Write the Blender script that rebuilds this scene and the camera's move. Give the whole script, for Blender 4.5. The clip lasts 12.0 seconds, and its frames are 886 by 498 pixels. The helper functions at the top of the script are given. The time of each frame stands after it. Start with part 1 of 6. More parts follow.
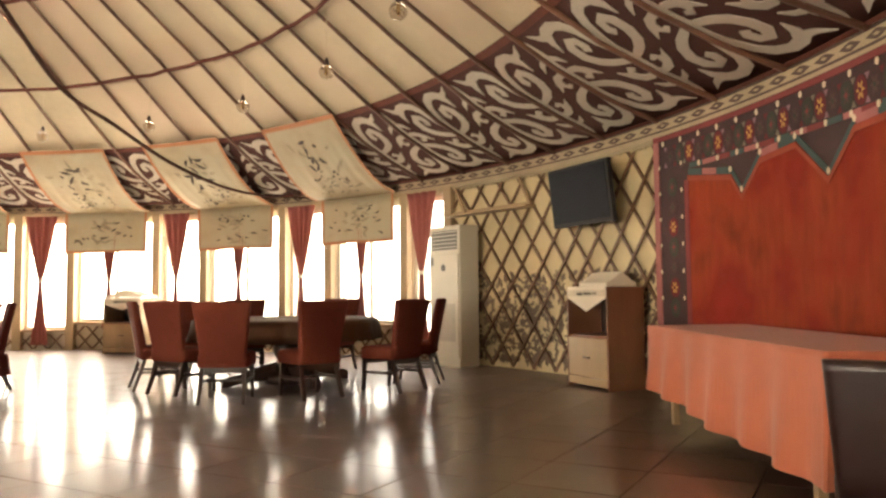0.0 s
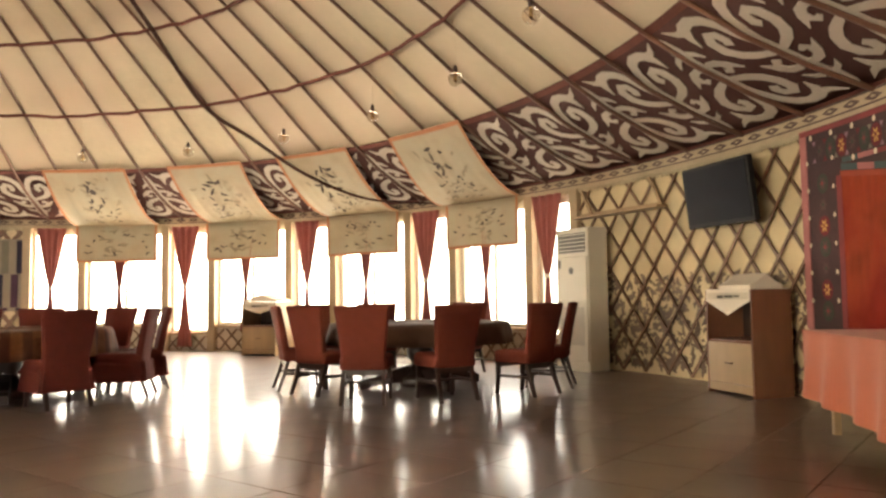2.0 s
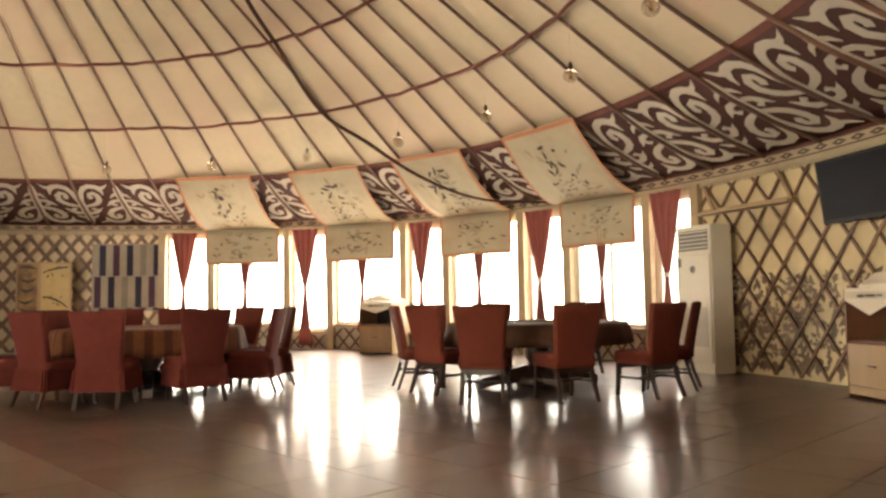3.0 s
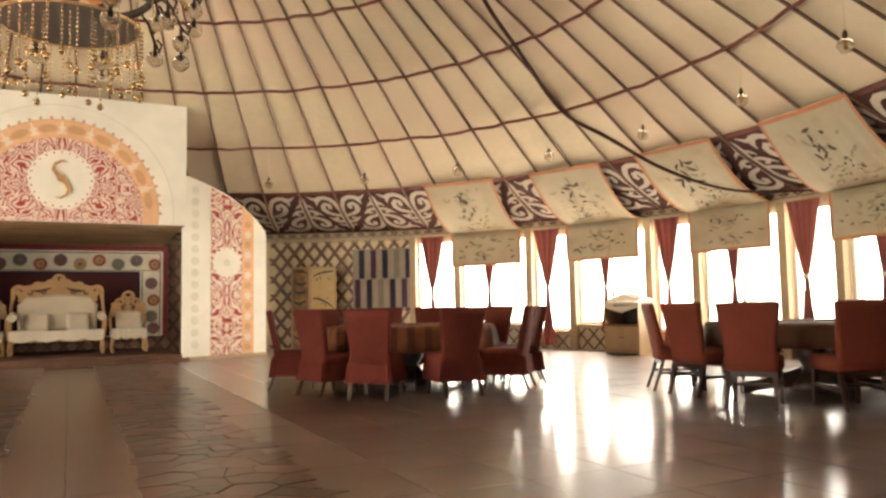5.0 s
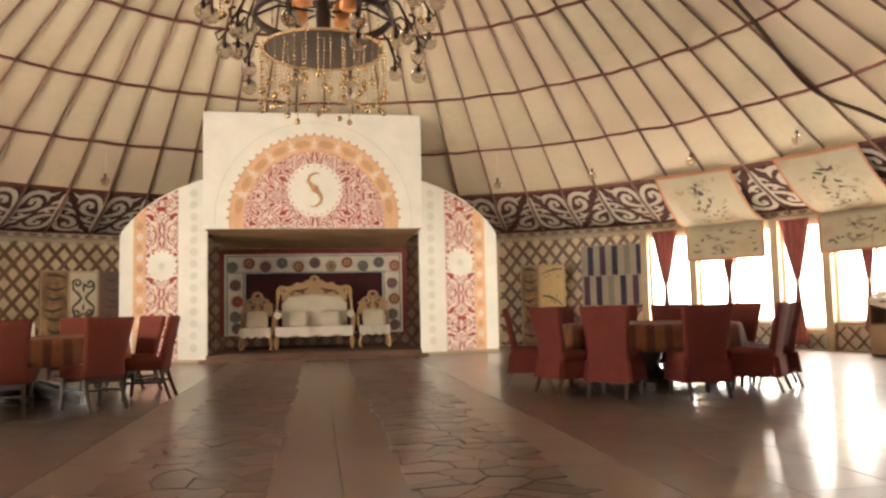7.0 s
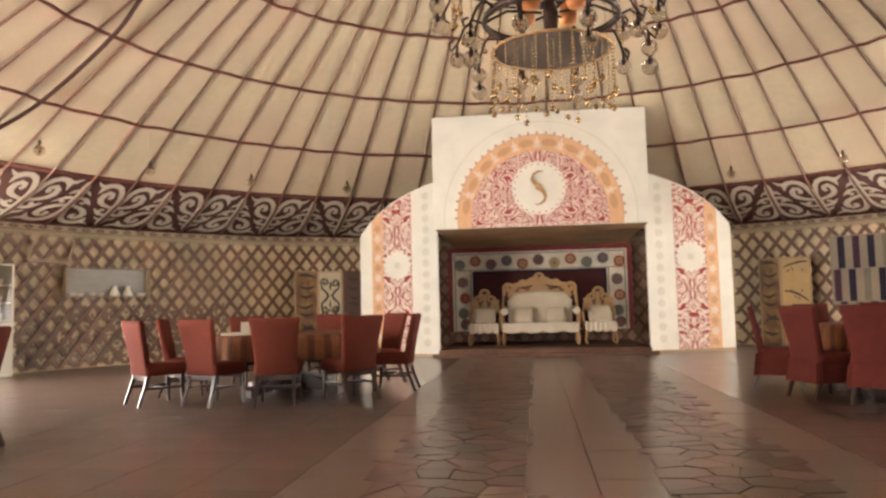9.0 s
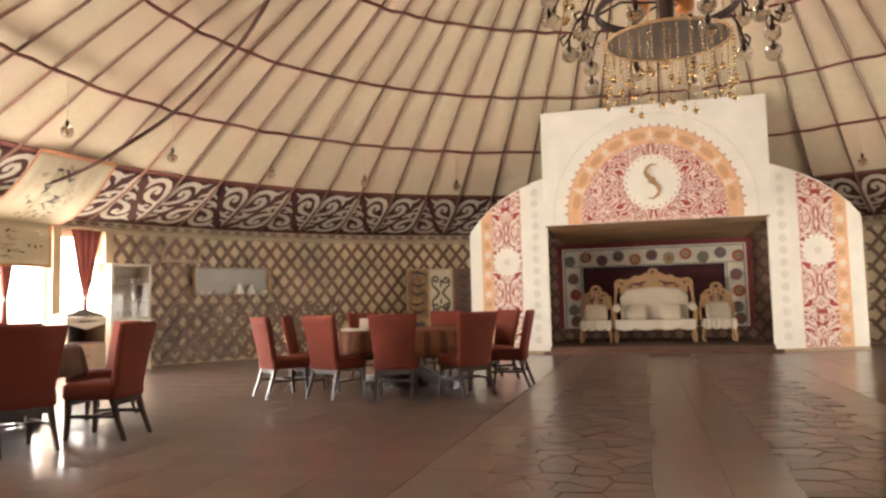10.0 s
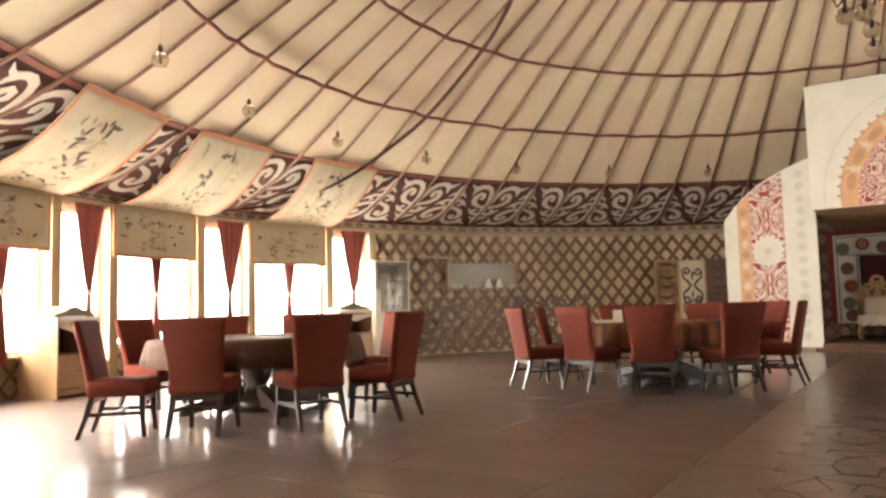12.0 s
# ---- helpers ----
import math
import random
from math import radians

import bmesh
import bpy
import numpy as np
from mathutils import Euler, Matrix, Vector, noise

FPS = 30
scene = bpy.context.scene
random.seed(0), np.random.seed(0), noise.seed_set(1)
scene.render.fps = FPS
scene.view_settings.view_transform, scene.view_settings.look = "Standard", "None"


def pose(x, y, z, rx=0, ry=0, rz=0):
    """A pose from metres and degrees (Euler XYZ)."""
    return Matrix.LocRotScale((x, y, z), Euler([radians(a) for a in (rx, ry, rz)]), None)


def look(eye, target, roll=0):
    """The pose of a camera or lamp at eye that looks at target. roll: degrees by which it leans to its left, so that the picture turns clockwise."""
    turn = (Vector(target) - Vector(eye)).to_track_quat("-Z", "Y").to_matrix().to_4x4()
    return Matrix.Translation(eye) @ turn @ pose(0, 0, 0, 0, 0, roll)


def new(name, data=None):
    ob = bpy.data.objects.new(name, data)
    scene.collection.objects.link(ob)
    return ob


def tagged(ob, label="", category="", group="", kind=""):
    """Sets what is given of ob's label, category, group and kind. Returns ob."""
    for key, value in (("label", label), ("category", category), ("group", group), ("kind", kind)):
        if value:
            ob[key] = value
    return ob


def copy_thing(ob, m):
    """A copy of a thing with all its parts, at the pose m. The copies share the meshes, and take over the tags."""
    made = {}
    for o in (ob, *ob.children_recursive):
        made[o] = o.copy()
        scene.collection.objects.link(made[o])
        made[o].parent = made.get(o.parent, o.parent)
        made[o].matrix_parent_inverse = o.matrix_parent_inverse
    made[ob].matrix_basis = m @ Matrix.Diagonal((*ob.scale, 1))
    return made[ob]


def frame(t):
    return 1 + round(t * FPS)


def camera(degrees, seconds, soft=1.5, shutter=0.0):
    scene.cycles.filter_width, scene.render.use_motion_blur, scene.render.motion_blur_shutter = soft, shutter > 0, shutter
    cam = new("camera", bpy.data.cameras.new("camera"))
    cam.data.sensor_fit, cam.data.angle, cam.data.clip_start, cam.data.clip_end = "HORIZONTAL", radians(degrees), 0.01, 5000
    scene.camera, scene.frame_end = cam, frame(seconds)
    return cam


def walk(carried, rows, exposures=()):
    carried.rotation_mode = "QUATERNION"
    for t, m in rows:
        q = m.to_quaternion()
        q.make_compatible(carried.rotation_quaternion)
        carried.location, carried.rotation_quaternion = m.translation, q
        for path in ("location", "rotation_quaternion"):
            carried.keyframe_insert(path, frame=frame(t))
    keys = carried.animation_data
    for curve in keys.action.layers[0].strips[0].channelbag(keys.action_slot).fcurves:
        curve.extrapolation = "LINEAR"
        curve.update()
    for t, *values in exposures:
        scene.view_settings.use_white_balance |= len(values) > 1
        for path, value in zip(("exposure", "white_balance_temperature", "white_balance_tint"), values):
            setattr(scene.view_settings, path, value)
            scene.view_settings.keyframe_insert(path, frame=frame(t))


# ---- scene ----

# ---- camera: seconds, x, y, z, yaw, pitch, lean ----
cam = camera(61.27, 12.0, soft=2.6)
PATH = [
    (0.0, 0.394, -8.904, 1.041, -61.01, 3.44, 0.52),
    (0.5, 0.376, -8.870, 1.039, -59.80, 3.56, 0.55),
    (1.0, 0.338, -8.828, 1.042, -58.15, 3.63, 0.67),
    (1.5, 0.293, -8.777, 1.048, -55.80, 3.71, 0.72),
    (2.0, 0.246, -8.729, 1.055, -52.51, 3.75, 0.78),
    (2.5, 0.220, -8.689, 1.057, -48.44, 3.82, 0.80),
    (2.8, 0.194, -8.668, 1.056, -45.85, 3.81, 0.77),
    (3.0, 0.177, -8.658, 1.055, -44.26, 3.86, 0.86),
    (3.5, 0.117, -8.612, 1.049, -39.98, 3.93, 0.97),
    (3.7, 0.099, -8.593, 1.045, -38.13, 3.98, 1.00),
    (5.3, 0.038, -8.507, 1.005, -24.03, 4.33, 1.08),
    (5.5, 0.030, -8.503, 1.002, -22.42, 4.33, 1.11),
    (6.0, -0.007, -8.496, 1.000, -18.43, 4.37, 1.16),
    (6.5, -0.044, -8.491, 1.008, -13.99, 4.41, 1.24),
    (7.0, -0.089, -8.497, 1.021, -9.55, 4.43, 1.27),
    (7.2, -0.110, -8.502, 1.026, -7.85, 4.40, 1.25),
    (8.8, -0.277, -8.545, 1.066, 5.13, 4.40, 1.36),
    (9.0, -0.297, -8.563, 1.067, 6.84, 4.40, 1.35),
    (9.5, -0.344, -8.607, 1.064, 10.94, 4.37, 1.40),
    (10.0, -0.385, -8.641, 1.059, 14.91, 4.39, 1.42),
    (10.5, -0.438, -8.671, 1.053, 19.87, 4.42, 1.44),
    (11.0, -0.483, -8.699, 1.044, 24.68, 4.47, 1.51),
    (11.5, -0.518, -8.725, 1.028, 29.02, 4.53, 1.54),
    (12.0, -0.543, -8.741, 1.008, 32.95, 4.55, 1.58),
]
EXPOSURES = [(0.0, 0.16, 6850, 15), (3.0, 0.10, 6700, 14), (6.0, 0.03, 6500, 14), (9.0, 0.10, 6050, 18), (12.0, -0.04, 6150, 15)]
walk(cam, [(t, pose(x, y, z, 90 + pitch, 0, yaw) @ pose(0, 0, 0, 0, 0, -lean)) for t, x, y, z, yaw, pitch, lean in PATH], EXPOSURES)

# ---- plan: azimuth in degrees from the stage axis (+y), clockwise seen from above ----
R_WALL, Z_RIM = 11.05, 2.87
WIDE_BAYS = [(49.2, 57.8), (64.2, 72.7), (79.2, 87.7), (94.2, 102.4), (-129.6, -121.6), (-114.6, -106.6), (-100.1, -91.8), (-85.1, -76.4)]
TALL_BAYS = [(43.3, 48.4), (58.7, 63.3), (73.7, 78.2), (88.6, 93.2), (103.4, 107.6), (-135.0, -130.4), (-120.4, -115.6), (-105.6, -101.1), (-90.9, -86.0), (-75.6, -71.0)]
SILL, HEAD, TALL_SILL = 0.55, 2.58, 0.40


def at(az, r, z=0.0):
    a = radians(az)
    return Vector((r * math.sin(a), r * math.cos(a), z))


def facing(az, r, z=0.0, turn=0.0):
    """A pose on the circle whose local +y looks at the middle of the hall."""
    p = at(az, r, z)
    return pose(p.x, p.y, p.z, 0, 0, 180 - az + turn)


# ---- world, daylight through the windows ----
world = bpy.data.worlds.new("world")
scene.world = world
world.use_nodes = True
sky = world.node_tree.nodes.new("ShaderNodeTexSky")
sky.sky_type, sky.sun_disc, sky.sun_elevation, sky.sun_rotation = "NISHITA", False, radians(55), radians(75)
world.node_tree.links.new(sky.outputs[0], world.node_tree.nodes["Background"].inputs[0])
world.node_tree.nodes["Background"].inputs[1].default_value = 0.15
sun_data = bpy.data.lights.new("sun", "SUN")
sun_data.energy, sun_data.angle, sun_data.color = 3.0, radians(0.6), (1.0, 0.93, 0.82)
sun = new("sun", sun_data)
sun.matrix_world = look(at(75, 30, 43), (0, 0, 0))
SKYLIGHT = 64.0
for a0, a1, z0 in [(a, b, SILL) for a, b in WIDE_BAYS] + [(a, b, TALL_SILL) for a, b in TALL_BAYS]:
    lamp = bpy.data.lights.new("window_daylight", "AREA")
    lamp.shape, lamp.size = "RECTANGLE", 2 * R_WALL * math.tan(radians(a1 - a0) / 2) + 0.25
    lamp.size_y = HEAD - z0 + 0.25
    # lamp strength by side: strongest west, falling from north-east to south-east
    share = 1.85 if a0 < 0 else 1.35 if a0 < 60 else 1.0 if a0 < 76 else 0.6 if a0 < 90 else 0.33
    lamp.energy, lamp.color = share * SKYLIGHT * lamp.size * lamp.size_y, (1.0, 0.93, 0.74)
    place = at((a0 + a1) / 2, R_WALL + 0.55, (z0 + HEAD) / 2)
    new("window_daylight", lamp).matrix_world = look(place, (0, 0, place.z))

# unseen fill lamp added at the end of an assumed passage, facing the stage
lamp = bpy.data.lights.new("stage_fill", "AREA")
lamp.shape, lamp.size, lamp.size_y = "RECTANGLE", 2.2, 2.3
lamp.energy, lamp.color = 0.62 * SKYLIGHT * 2.2 * 2.3, (1.0, 0.93, 0.80)
new("stage_fill", lamp).matrix_world = look((0, -14.5, 1.25), (0, 0, 1.9))


# ---- materials ----
def shade(name, colour, rough=0.6, metal=0.0, vary=0.12, scale=6.0, bump=0.0, bump_scale=60.0, stretch=(1, 1, 1), per_piece=0.0, sheen=0.0, stain=0.0, coat=0.0, spec=0.5, second=None, mix_scale=1.5, even=False):
    """A surface with colour drift at two scales, fine relief and uneven gloss."""
    m = bpy.data.materials.new(name)
    m.use_nodes = True
    t = m.node_tree
    bsdf = t.nodes["Principled BSDF"]
    link = t.links.new
    coord = t.nodes.new("ShaderNodeTexCoord")
    mapping = t.nodes.new("ShaderNodeMapping")
    mapping.inputs["Scale"].default_value = stretch
    link(coord.outputs["Object"], mapping.inputs[0])
    fine = t.nodes.new("ShaderNodeTexNoise")
    fine.inputs["Scale"].default_value, fine.inputs["Detail"].default_value = scale, 6
    link(mapping.outputs[0], fine.inputs[0])
    broad = t.nodes.new("ShaderNodeTexNoise")
    broad.inputs["Scale"].default_value, broad.inputs["Detail"].default_value = mix_scale, 3
    link(coord.outputs["Object"], broad.inputs[0])
    ramp = t.nodes.new("ShaderNodeMix")
    ramp.data_type = "RGBA"
    ramp.inputs[6].default_value = (*[c * (1 - vary) for c in colour], 1)
    ramp.inputs[7].default_value = (*[min(1, c * (1 + vary)) for c in colour], 1)
    link(fine.outputs[0], ramp.inputs[0])
    last = ramp.outputs[2]
    if second:
        edge = t.nodes.new("ShaderNodeMapRange")
        edge.inputs[1].default_value, edge.inputs[2].default_value = 0.42, 0.62
        link(broad.outputs[0], edge.inputs[0])
        blend = t.nodes.new("ShaderNodeMix")
        blend.data_type = "RGBA"
        blend.inputs[7].default_value = (*second, 1)
        link(edge.outputs[0], blend.inputs[0])
        link(last, blend.inputs[6])
        last = blend.outputs[2]
    hsv = t.nodes.new("ShaderNodeHueSaturation")
    value = t.nodes.new("ShaderNodeMapRange")
    value.inputs[1].default_value, value.inputs[2].default_value = 0.25, 0.75
    value.inputs[3].default_value, value.inputs[4].default_value = 1 - vary * 0.7 - stain, 1 + vary * 0.7
    link(broad.outputs[0], value.inputs[0])
    out = value.outputs[0]
    if per_piece:
        info = t.nodes.new("ShaderNodeObjectInfo")
        spread = t.nodes.new("ShaderNodeMapRange")
        spread.inputs[3].default_value, spread.inputs[4].default_value = 1 - per_piece, 1 + per_piece
        link(info.outputs["Random"], spread.inputs[0])
        mult = t.nodes.new("ShaderNodeMath")
        mult.operation = "MULTIPLY"
        link(out, mult.inputs[0])
        link(spread.outputs[0], mult.inputs[1])
        out = mult.outputs[0]
    link(out, hsv.inputs["Value"])
    link(last, hsv.inputs["Color"])
    link(hsv.outputs[0], bsdf.inputs["Base Color"])
    gloss = t.nodes.new("ShaderNodeMapRange")
    gloss.inputs[3].default_value, gloss.inputs[4].default_value = max(0.02, rough * 0.85), min(1, rough * 1.15)
    link(fine.outputs[0], gloss.inputs[0])
    if even:
        bsdf.inputs["Roughness"].default_value, fine.inputs["Detail"].default_value = rough, 2
    else:
        link(gloss.outputs[0], bsdf.inputs["Roughness"])
    bsdf.inputs["Metallic"].default_value = metal
    bsdf.inputs["Specular IOR Level"].default_value = spec
    bsdf.inputs["Sheen Weight"].default_value = sheen
    bsdf.inputs["Coat Weight"].default_value = coat
    if bump:
        grain = t.nodes.new("ShaderNodeTexNoise")
        grain.inputs["Scale"].default_value, grain.inputs["Detail"].default_value = bump_scale, 4
        link(mapping.outputs[0], grain.inputs[0])
        relief = t.nodes.new("ShaderNodeBump")
        relief.inputs["Strength"].default_value, relief.inputs["Distance"].default_value = bump, 0.01
        link(grain.outputs[0], relief.inputs["Height"])
        link(relief.outputs[0], bsdf.inputs["Normal"])
    return m


def clear(name, colour, rough=0.02, ior=1.45):
    m = bpy.data.materials.new(name)
    m.use_nodes = True
    b = m.node_tree.nodes["Principled BSDF"]
    b.inputs["Base Color"].default_value = (*colour, 1)
    b.inputs["Roughness"].default_value, b.inputs["IOR"].default_value, b.inputs["Transmission Weight"].default_value = rough, ior, 1.0
    return m


CANVAS = shade("roof_canvas", (0.66, 0.55, 0.375), 0.9, vary=0.12, scale=7, bump=0.3, bump_scale=30, stain=0.16, mix_scale=0.55, second=(0.57, 0.445, 0.315))
RAFTER = shade("rafter_wood", (0.15, 0.068, 0.040), 0.6, vary=0.3, scale=5, per_piece=0.25)
HOOP = shade("hoop_wood", (0.15, 0.052, 0.038), 0.85, spec=0.15, vary=0.25)
FELT_DARK = shade("dark_felt", (0.088, 0.040, 0.033), 0.95, vary=0.2, scale=25, bump=0.4, bump_scale=150, spec=0.1)
FELT_LIGHT = shade("light_felt", (0.50, 0.44, 0.36), 0.95, vary=0.12, scale=30, bump=0.4, bump_scale=150)
TRIM = shade("woven_trim", (0.40, 0.31, 0.20), 0.9, vary=0.2, scale=40, bump=0.3, bump_scale=200)
TRIM_DARK = shade("woven_trim_pattern", (0.11, 0.07, 0.055), 0.9, vary=0.2)
FRINGE = shade("fringe_threads", (0.42, 0.34, 0.22), 0.9, vary=0.3, scale=60)
LATTICE = shade("lattice_wood", (0.15, 0.075, 0.038), 0.5, vary=0.3, scale=12, per_piece=0.2, bump=0.2)
CLOTH_BACK = shade("wall_cloth", (0.66, 0.54, 0.32), 0.9, vary=0.12, scale=4, bump=0.2, stain=0.1, mix_scale=1.2)
REED_BACK = shade("reed_mat", (0.62, 0.49, 0.31), 0.9, vary=0.3, scale=14, bump=0.4, stain=0.1, stretch=(1, 1, 6))
PLASTER = shade("plaster", (0.55, 0.47, 0.36), 0.9, vary=0.08, bump=0.2)
POST = shade("post_wood", (0.36, 0.26, 0.15), 0.55, vary=0.2, scale=10, stretch=(6, 6, 1))
WINDOW_WHITE = shade("window_frame_paint", (0.70, 0.66, 0.56), 0.4, vary=0.06)
GLASS = clear("window_glass", (1, 1, 1), 0.0, 1.0)
FLOOR_TILE = shade("brown_floor_tile", (0.125, 0.074, 0.057), 0.46, spec=0.5, vary=0.14, scale=2.5, per_piece=0.07, stain=0.06, coat=0.7, even=True)
FLOOR_TILE.node_tree.nodes["Principled BSDF"].inputs["Coat Roughness"].default_value = 0.15
GROUT = shade("grout", (0.06, 0.04, 0.03), 0.7)
BORDER_STONE = shade("pale_border_stone", (0.170, 0.117, 0.094), 0.28, spec=0.45, vary=0.12, scale=9, per_piece=0.06, stain=0.06, even=True)
MID_STONE = shade("plain_aisle_stone", (0.150, 0.098, 0.078), 0.23, spec=0.55, vary=0.15, scale=9, per_piece=0.08, stain=0.08, even=True)
CRAZY_STONE = shade("crazy_paving_stone", (0.095, 0.050, 0.040), 0.30, spec=0.38, vary=0.5, scale=5, per_piece=0.6, even=True)
CRAZY_JOINT = shade("crazy_paving_joint", (0.085, 0.052, 0.041), 0.6, vary=0.2)
UPHOLSTERY = shade("terracotta_upholstery", (0.124, 0.028, 0.018), 0.9, spec=0.1, vary=0.16, scale=14, bump=0.35, bump_scale=220, per_piece=0.06)
SLIPCOVER = shade("terracotta_slipcover", (0.100, 0.021, 0.016), 0.9, spec=0.1, vary=0.18, scale=12, bump=0.35, bump_scale=200, per_piece=0.06)
DARK_WOOD = shade("dark_stained_wood", (0.032, 0.016, 0.012), 0.3, vary=0.3, scale=10, stretch=(1, 1, 0.2))
BROWN_CLOTH = shade("brown_tablecloth", (0.085, 0.042, 0.026), 0.8, spec=0.2, vary=0.15, scale=20, bump=0.2, bump_scale=200)
GOLD_CLOTH = shade("striped_tablecloth", (0.165, 0.062, 0.028), 0.8, spec=0.12, vary=0.3, scale=20, bump=0.2, bump_scale=200)


def striped(m, dark, count):
    """Adds dark upright stripes round the middle of a cloth."""
    t = m.node_tree
    link, bsdf = t.links.new, t.nodes["Principled BSDF"]
    coord, turn = t.nodes.new("ShaderNodeTexCoord"), t.nodes.new("ShaderNodeTexGradient")
    turn.gradient_type = "RADIAL"
    link(coord.outputs["Object"], turn.inputs[0])
    scale, wave, edge, mix = t.nodes.new("ShaderNodeMath"), t.nodes.new("ShaderNodeMath"), t.nodes.new("ShaderNodeMapRange"), t.nodes.new("ShaderNodeMix")
    scale.operation, wave.operation, mix.data_type = "MULTIPLY", "SINE", "RGBA"
    scale.inputs[1].default_value = 2 * math.pi * count
    edge.inputs[1].default_value, edge.inputs[2].default_value, edge.inputs[4].default_value = -0.2, 0.5, 0.75
    link(turn.outputs["Fac"], scale.inputs[0])
    link(scale.outputs[0], wave.inputs[0])
    link(wave.outputs[0], edge.inputs[0])
    link(edge.outputs[0], mix.inputs[0])
    link(bsdf.inputs["Base Color"].links[0].from_socket, mix.inputs[6])
    mix.inputs[7].default_value = (*dark, 1)
    link(mix.outputs[2], bsdf.inputs["Base Color"])


striped(GOLD_CLOTH, (0.07, 0.026, 0.018), 34)
CORAL_CLOTH = shade("coral_tablecloth", (0.50, 0.145, 0.075), 0.85, vary=0.1, scale=14, bump=0.2, bump_scale=200, sheen=0.2)
CURTAIN = shade("terracotta_curtain", (0.30, 0.085, 0.07), 0.85, vary=0.15, scale=10, bump=0.2, bump_scale=120)
PARCHMENT = shade("printed_linen", (0.48, 0.40, 0.27), 0.9, vary=0.14, scale=5, bump=0.15, stain=0.12, second=(0.42, 0.37, 0.26), mix_scale=2.2)
HEM = shade("orange_hem", (0.44, 0.19, 0.09), 0.85, vary=0.15)
INK = shade("print_ink", (0.07, 0.055, 0.045), 0.85, vary=0.3)
INK_PALE = shade("faded_print_ink", (0.30, 0.25, 0.17), 0.85, vary=0.3)
PLASTIC_WHITE = shade("ivory_plastic", (0.66, 0.61, 0.50), 0.35, vary=0.04)
PLASTIC_GREY = shade("grey_plastic", (0.12, 0.11, 0.10), 0.4)
SCREEN_GLASS = shade("black_screen", (0.014, 0.013, 0.018), 0.4, spec=0.03)
LIGHT_WOOD = shade("pale_veneer", (0.36, 0.24, 0.13), 0.4, vary=0.2, scale=8, stretch=(1, 1, 0.15), bump=0.05)
RED_WOOD = shade("red_brown_veneer", (0.17, 0.065, 0.032), 0.35, vary=0.25, scale=8, stretch=(1, 1, 0.2))
LINEN = shade("white_linen", (0.74, 0.66, 0.54), 0.9, vary=0.06, bump=0.2, bump_scale=160)
LEAF_PRINT = shade("leaf_print", (0.17, 0.12, 0.085), 0.9, vary=0.3)
LACE = shade("lace", (0.62, 0.54, 0.42), 0.9, vary=0.3, scale=90)
STAGE_WHITE = shade("stage_white_paint", (0.88, 0.85, 0.76), 0.7, vary=0.05, scale=3, stain=0.05)
PRINT_RED = shade("print_red", (0.36, 0.045, 0.03), 0.75, vary=0.2, scale=12)
PRINT_ORANGE = shade("print_orange", (0.74, 0.45, 0.25), 0.75, vary=0.16, scale=9)
PRINT_TAN = shade("print_tan", (0.60, 0.34, 0.18), 0.75, vary=0.15)
PRINT_PALE = shade("print_pale", (0.78, 0.66, 0.54), 0.75, vary=0.12)
PRINT_ROSE = shade("print_rose", (0.58, 0.33, 0.24), 0.75, vary=0.15)


def lace_print(name, ground, thread, axis, fine):
    """A dense lace print mirrored about an upright axis: winding filigree and dots in a pale thread on a red ground."""
    m = bpy.data.materials.new(name)
    m.use_nodes = True
    t = m.node_tree
    link, bsdf = t.links.new, t.nodes["Principled BSDF"]

    def math_node(kind, a, b=0.0):
        n = t.nodes.new("ShaderNodeMath")
        n.operation = kind
        for slot, v in zip(n.inputs, (a, b)):
            if isinstance(v, float):
                slot.default_value = v
            else:
                link(v, slot)
        return n.outputs[0]

    coord = t.nodes.new("ShaderNodeTexCoord")
    split, both = t.nodes.new("ShaderNodeSeparateXYZ"), t.nodes.new("ShaderNodeCombineXYZ")
    link(coord.outputs["Object"], split.inputs[0])
    link(math_node("ABSOLUTE", math_node("SUBTRACT", math_node("ABSOLUTE", split.outputs[0]), axis)), both.inputs[0])
    link(math_node("PINGPONG", split.outputs[2], 0.66), both.inputs[2])
    swirl = t.nodes.new("ShaderNodeTexNoise")
    swirl.inputs["Scale"].default_value, swirl.inputs["Detail"].default_value, swirl.inputs["Distortion"].default_value = fine, 1.0, 0.6
    link(both.outputs[0], swirl.inputs["Vector"])
    cells = t.nodes.new("ShaderNodeTexVoronoi")
    cells.inputs["Scale"].default_value, cells.inputs["Randomness"].default_value = fine * 2.6, 0.6
    link(both.outputs[0], cells.inputs["Vector"])
    lines = math_node("GREATER_THAN", math_node("SINE", math_node("MULTIPLY", swirl.outputs[0], 66.0)), -0.30)
    dots = math_node("GREATER_THAN", cells.outputs["Distance"], 0.22)
    mix = t.nodes.new("ShaderNodeMix")
    mix.data_type = "RGBA"
    mix.inputs[6].default_value, mix.inputs[7].default_value = (*ground, 1), (*thread, 1)
    link(math_node("MULTIPLY", lines, dots), mix.inputs[0])
    link(mix.outputs[2], bsdf.inputs["Base Color"])
    bsdf.inputs["Roughness"].default_value = 0.8
    return m


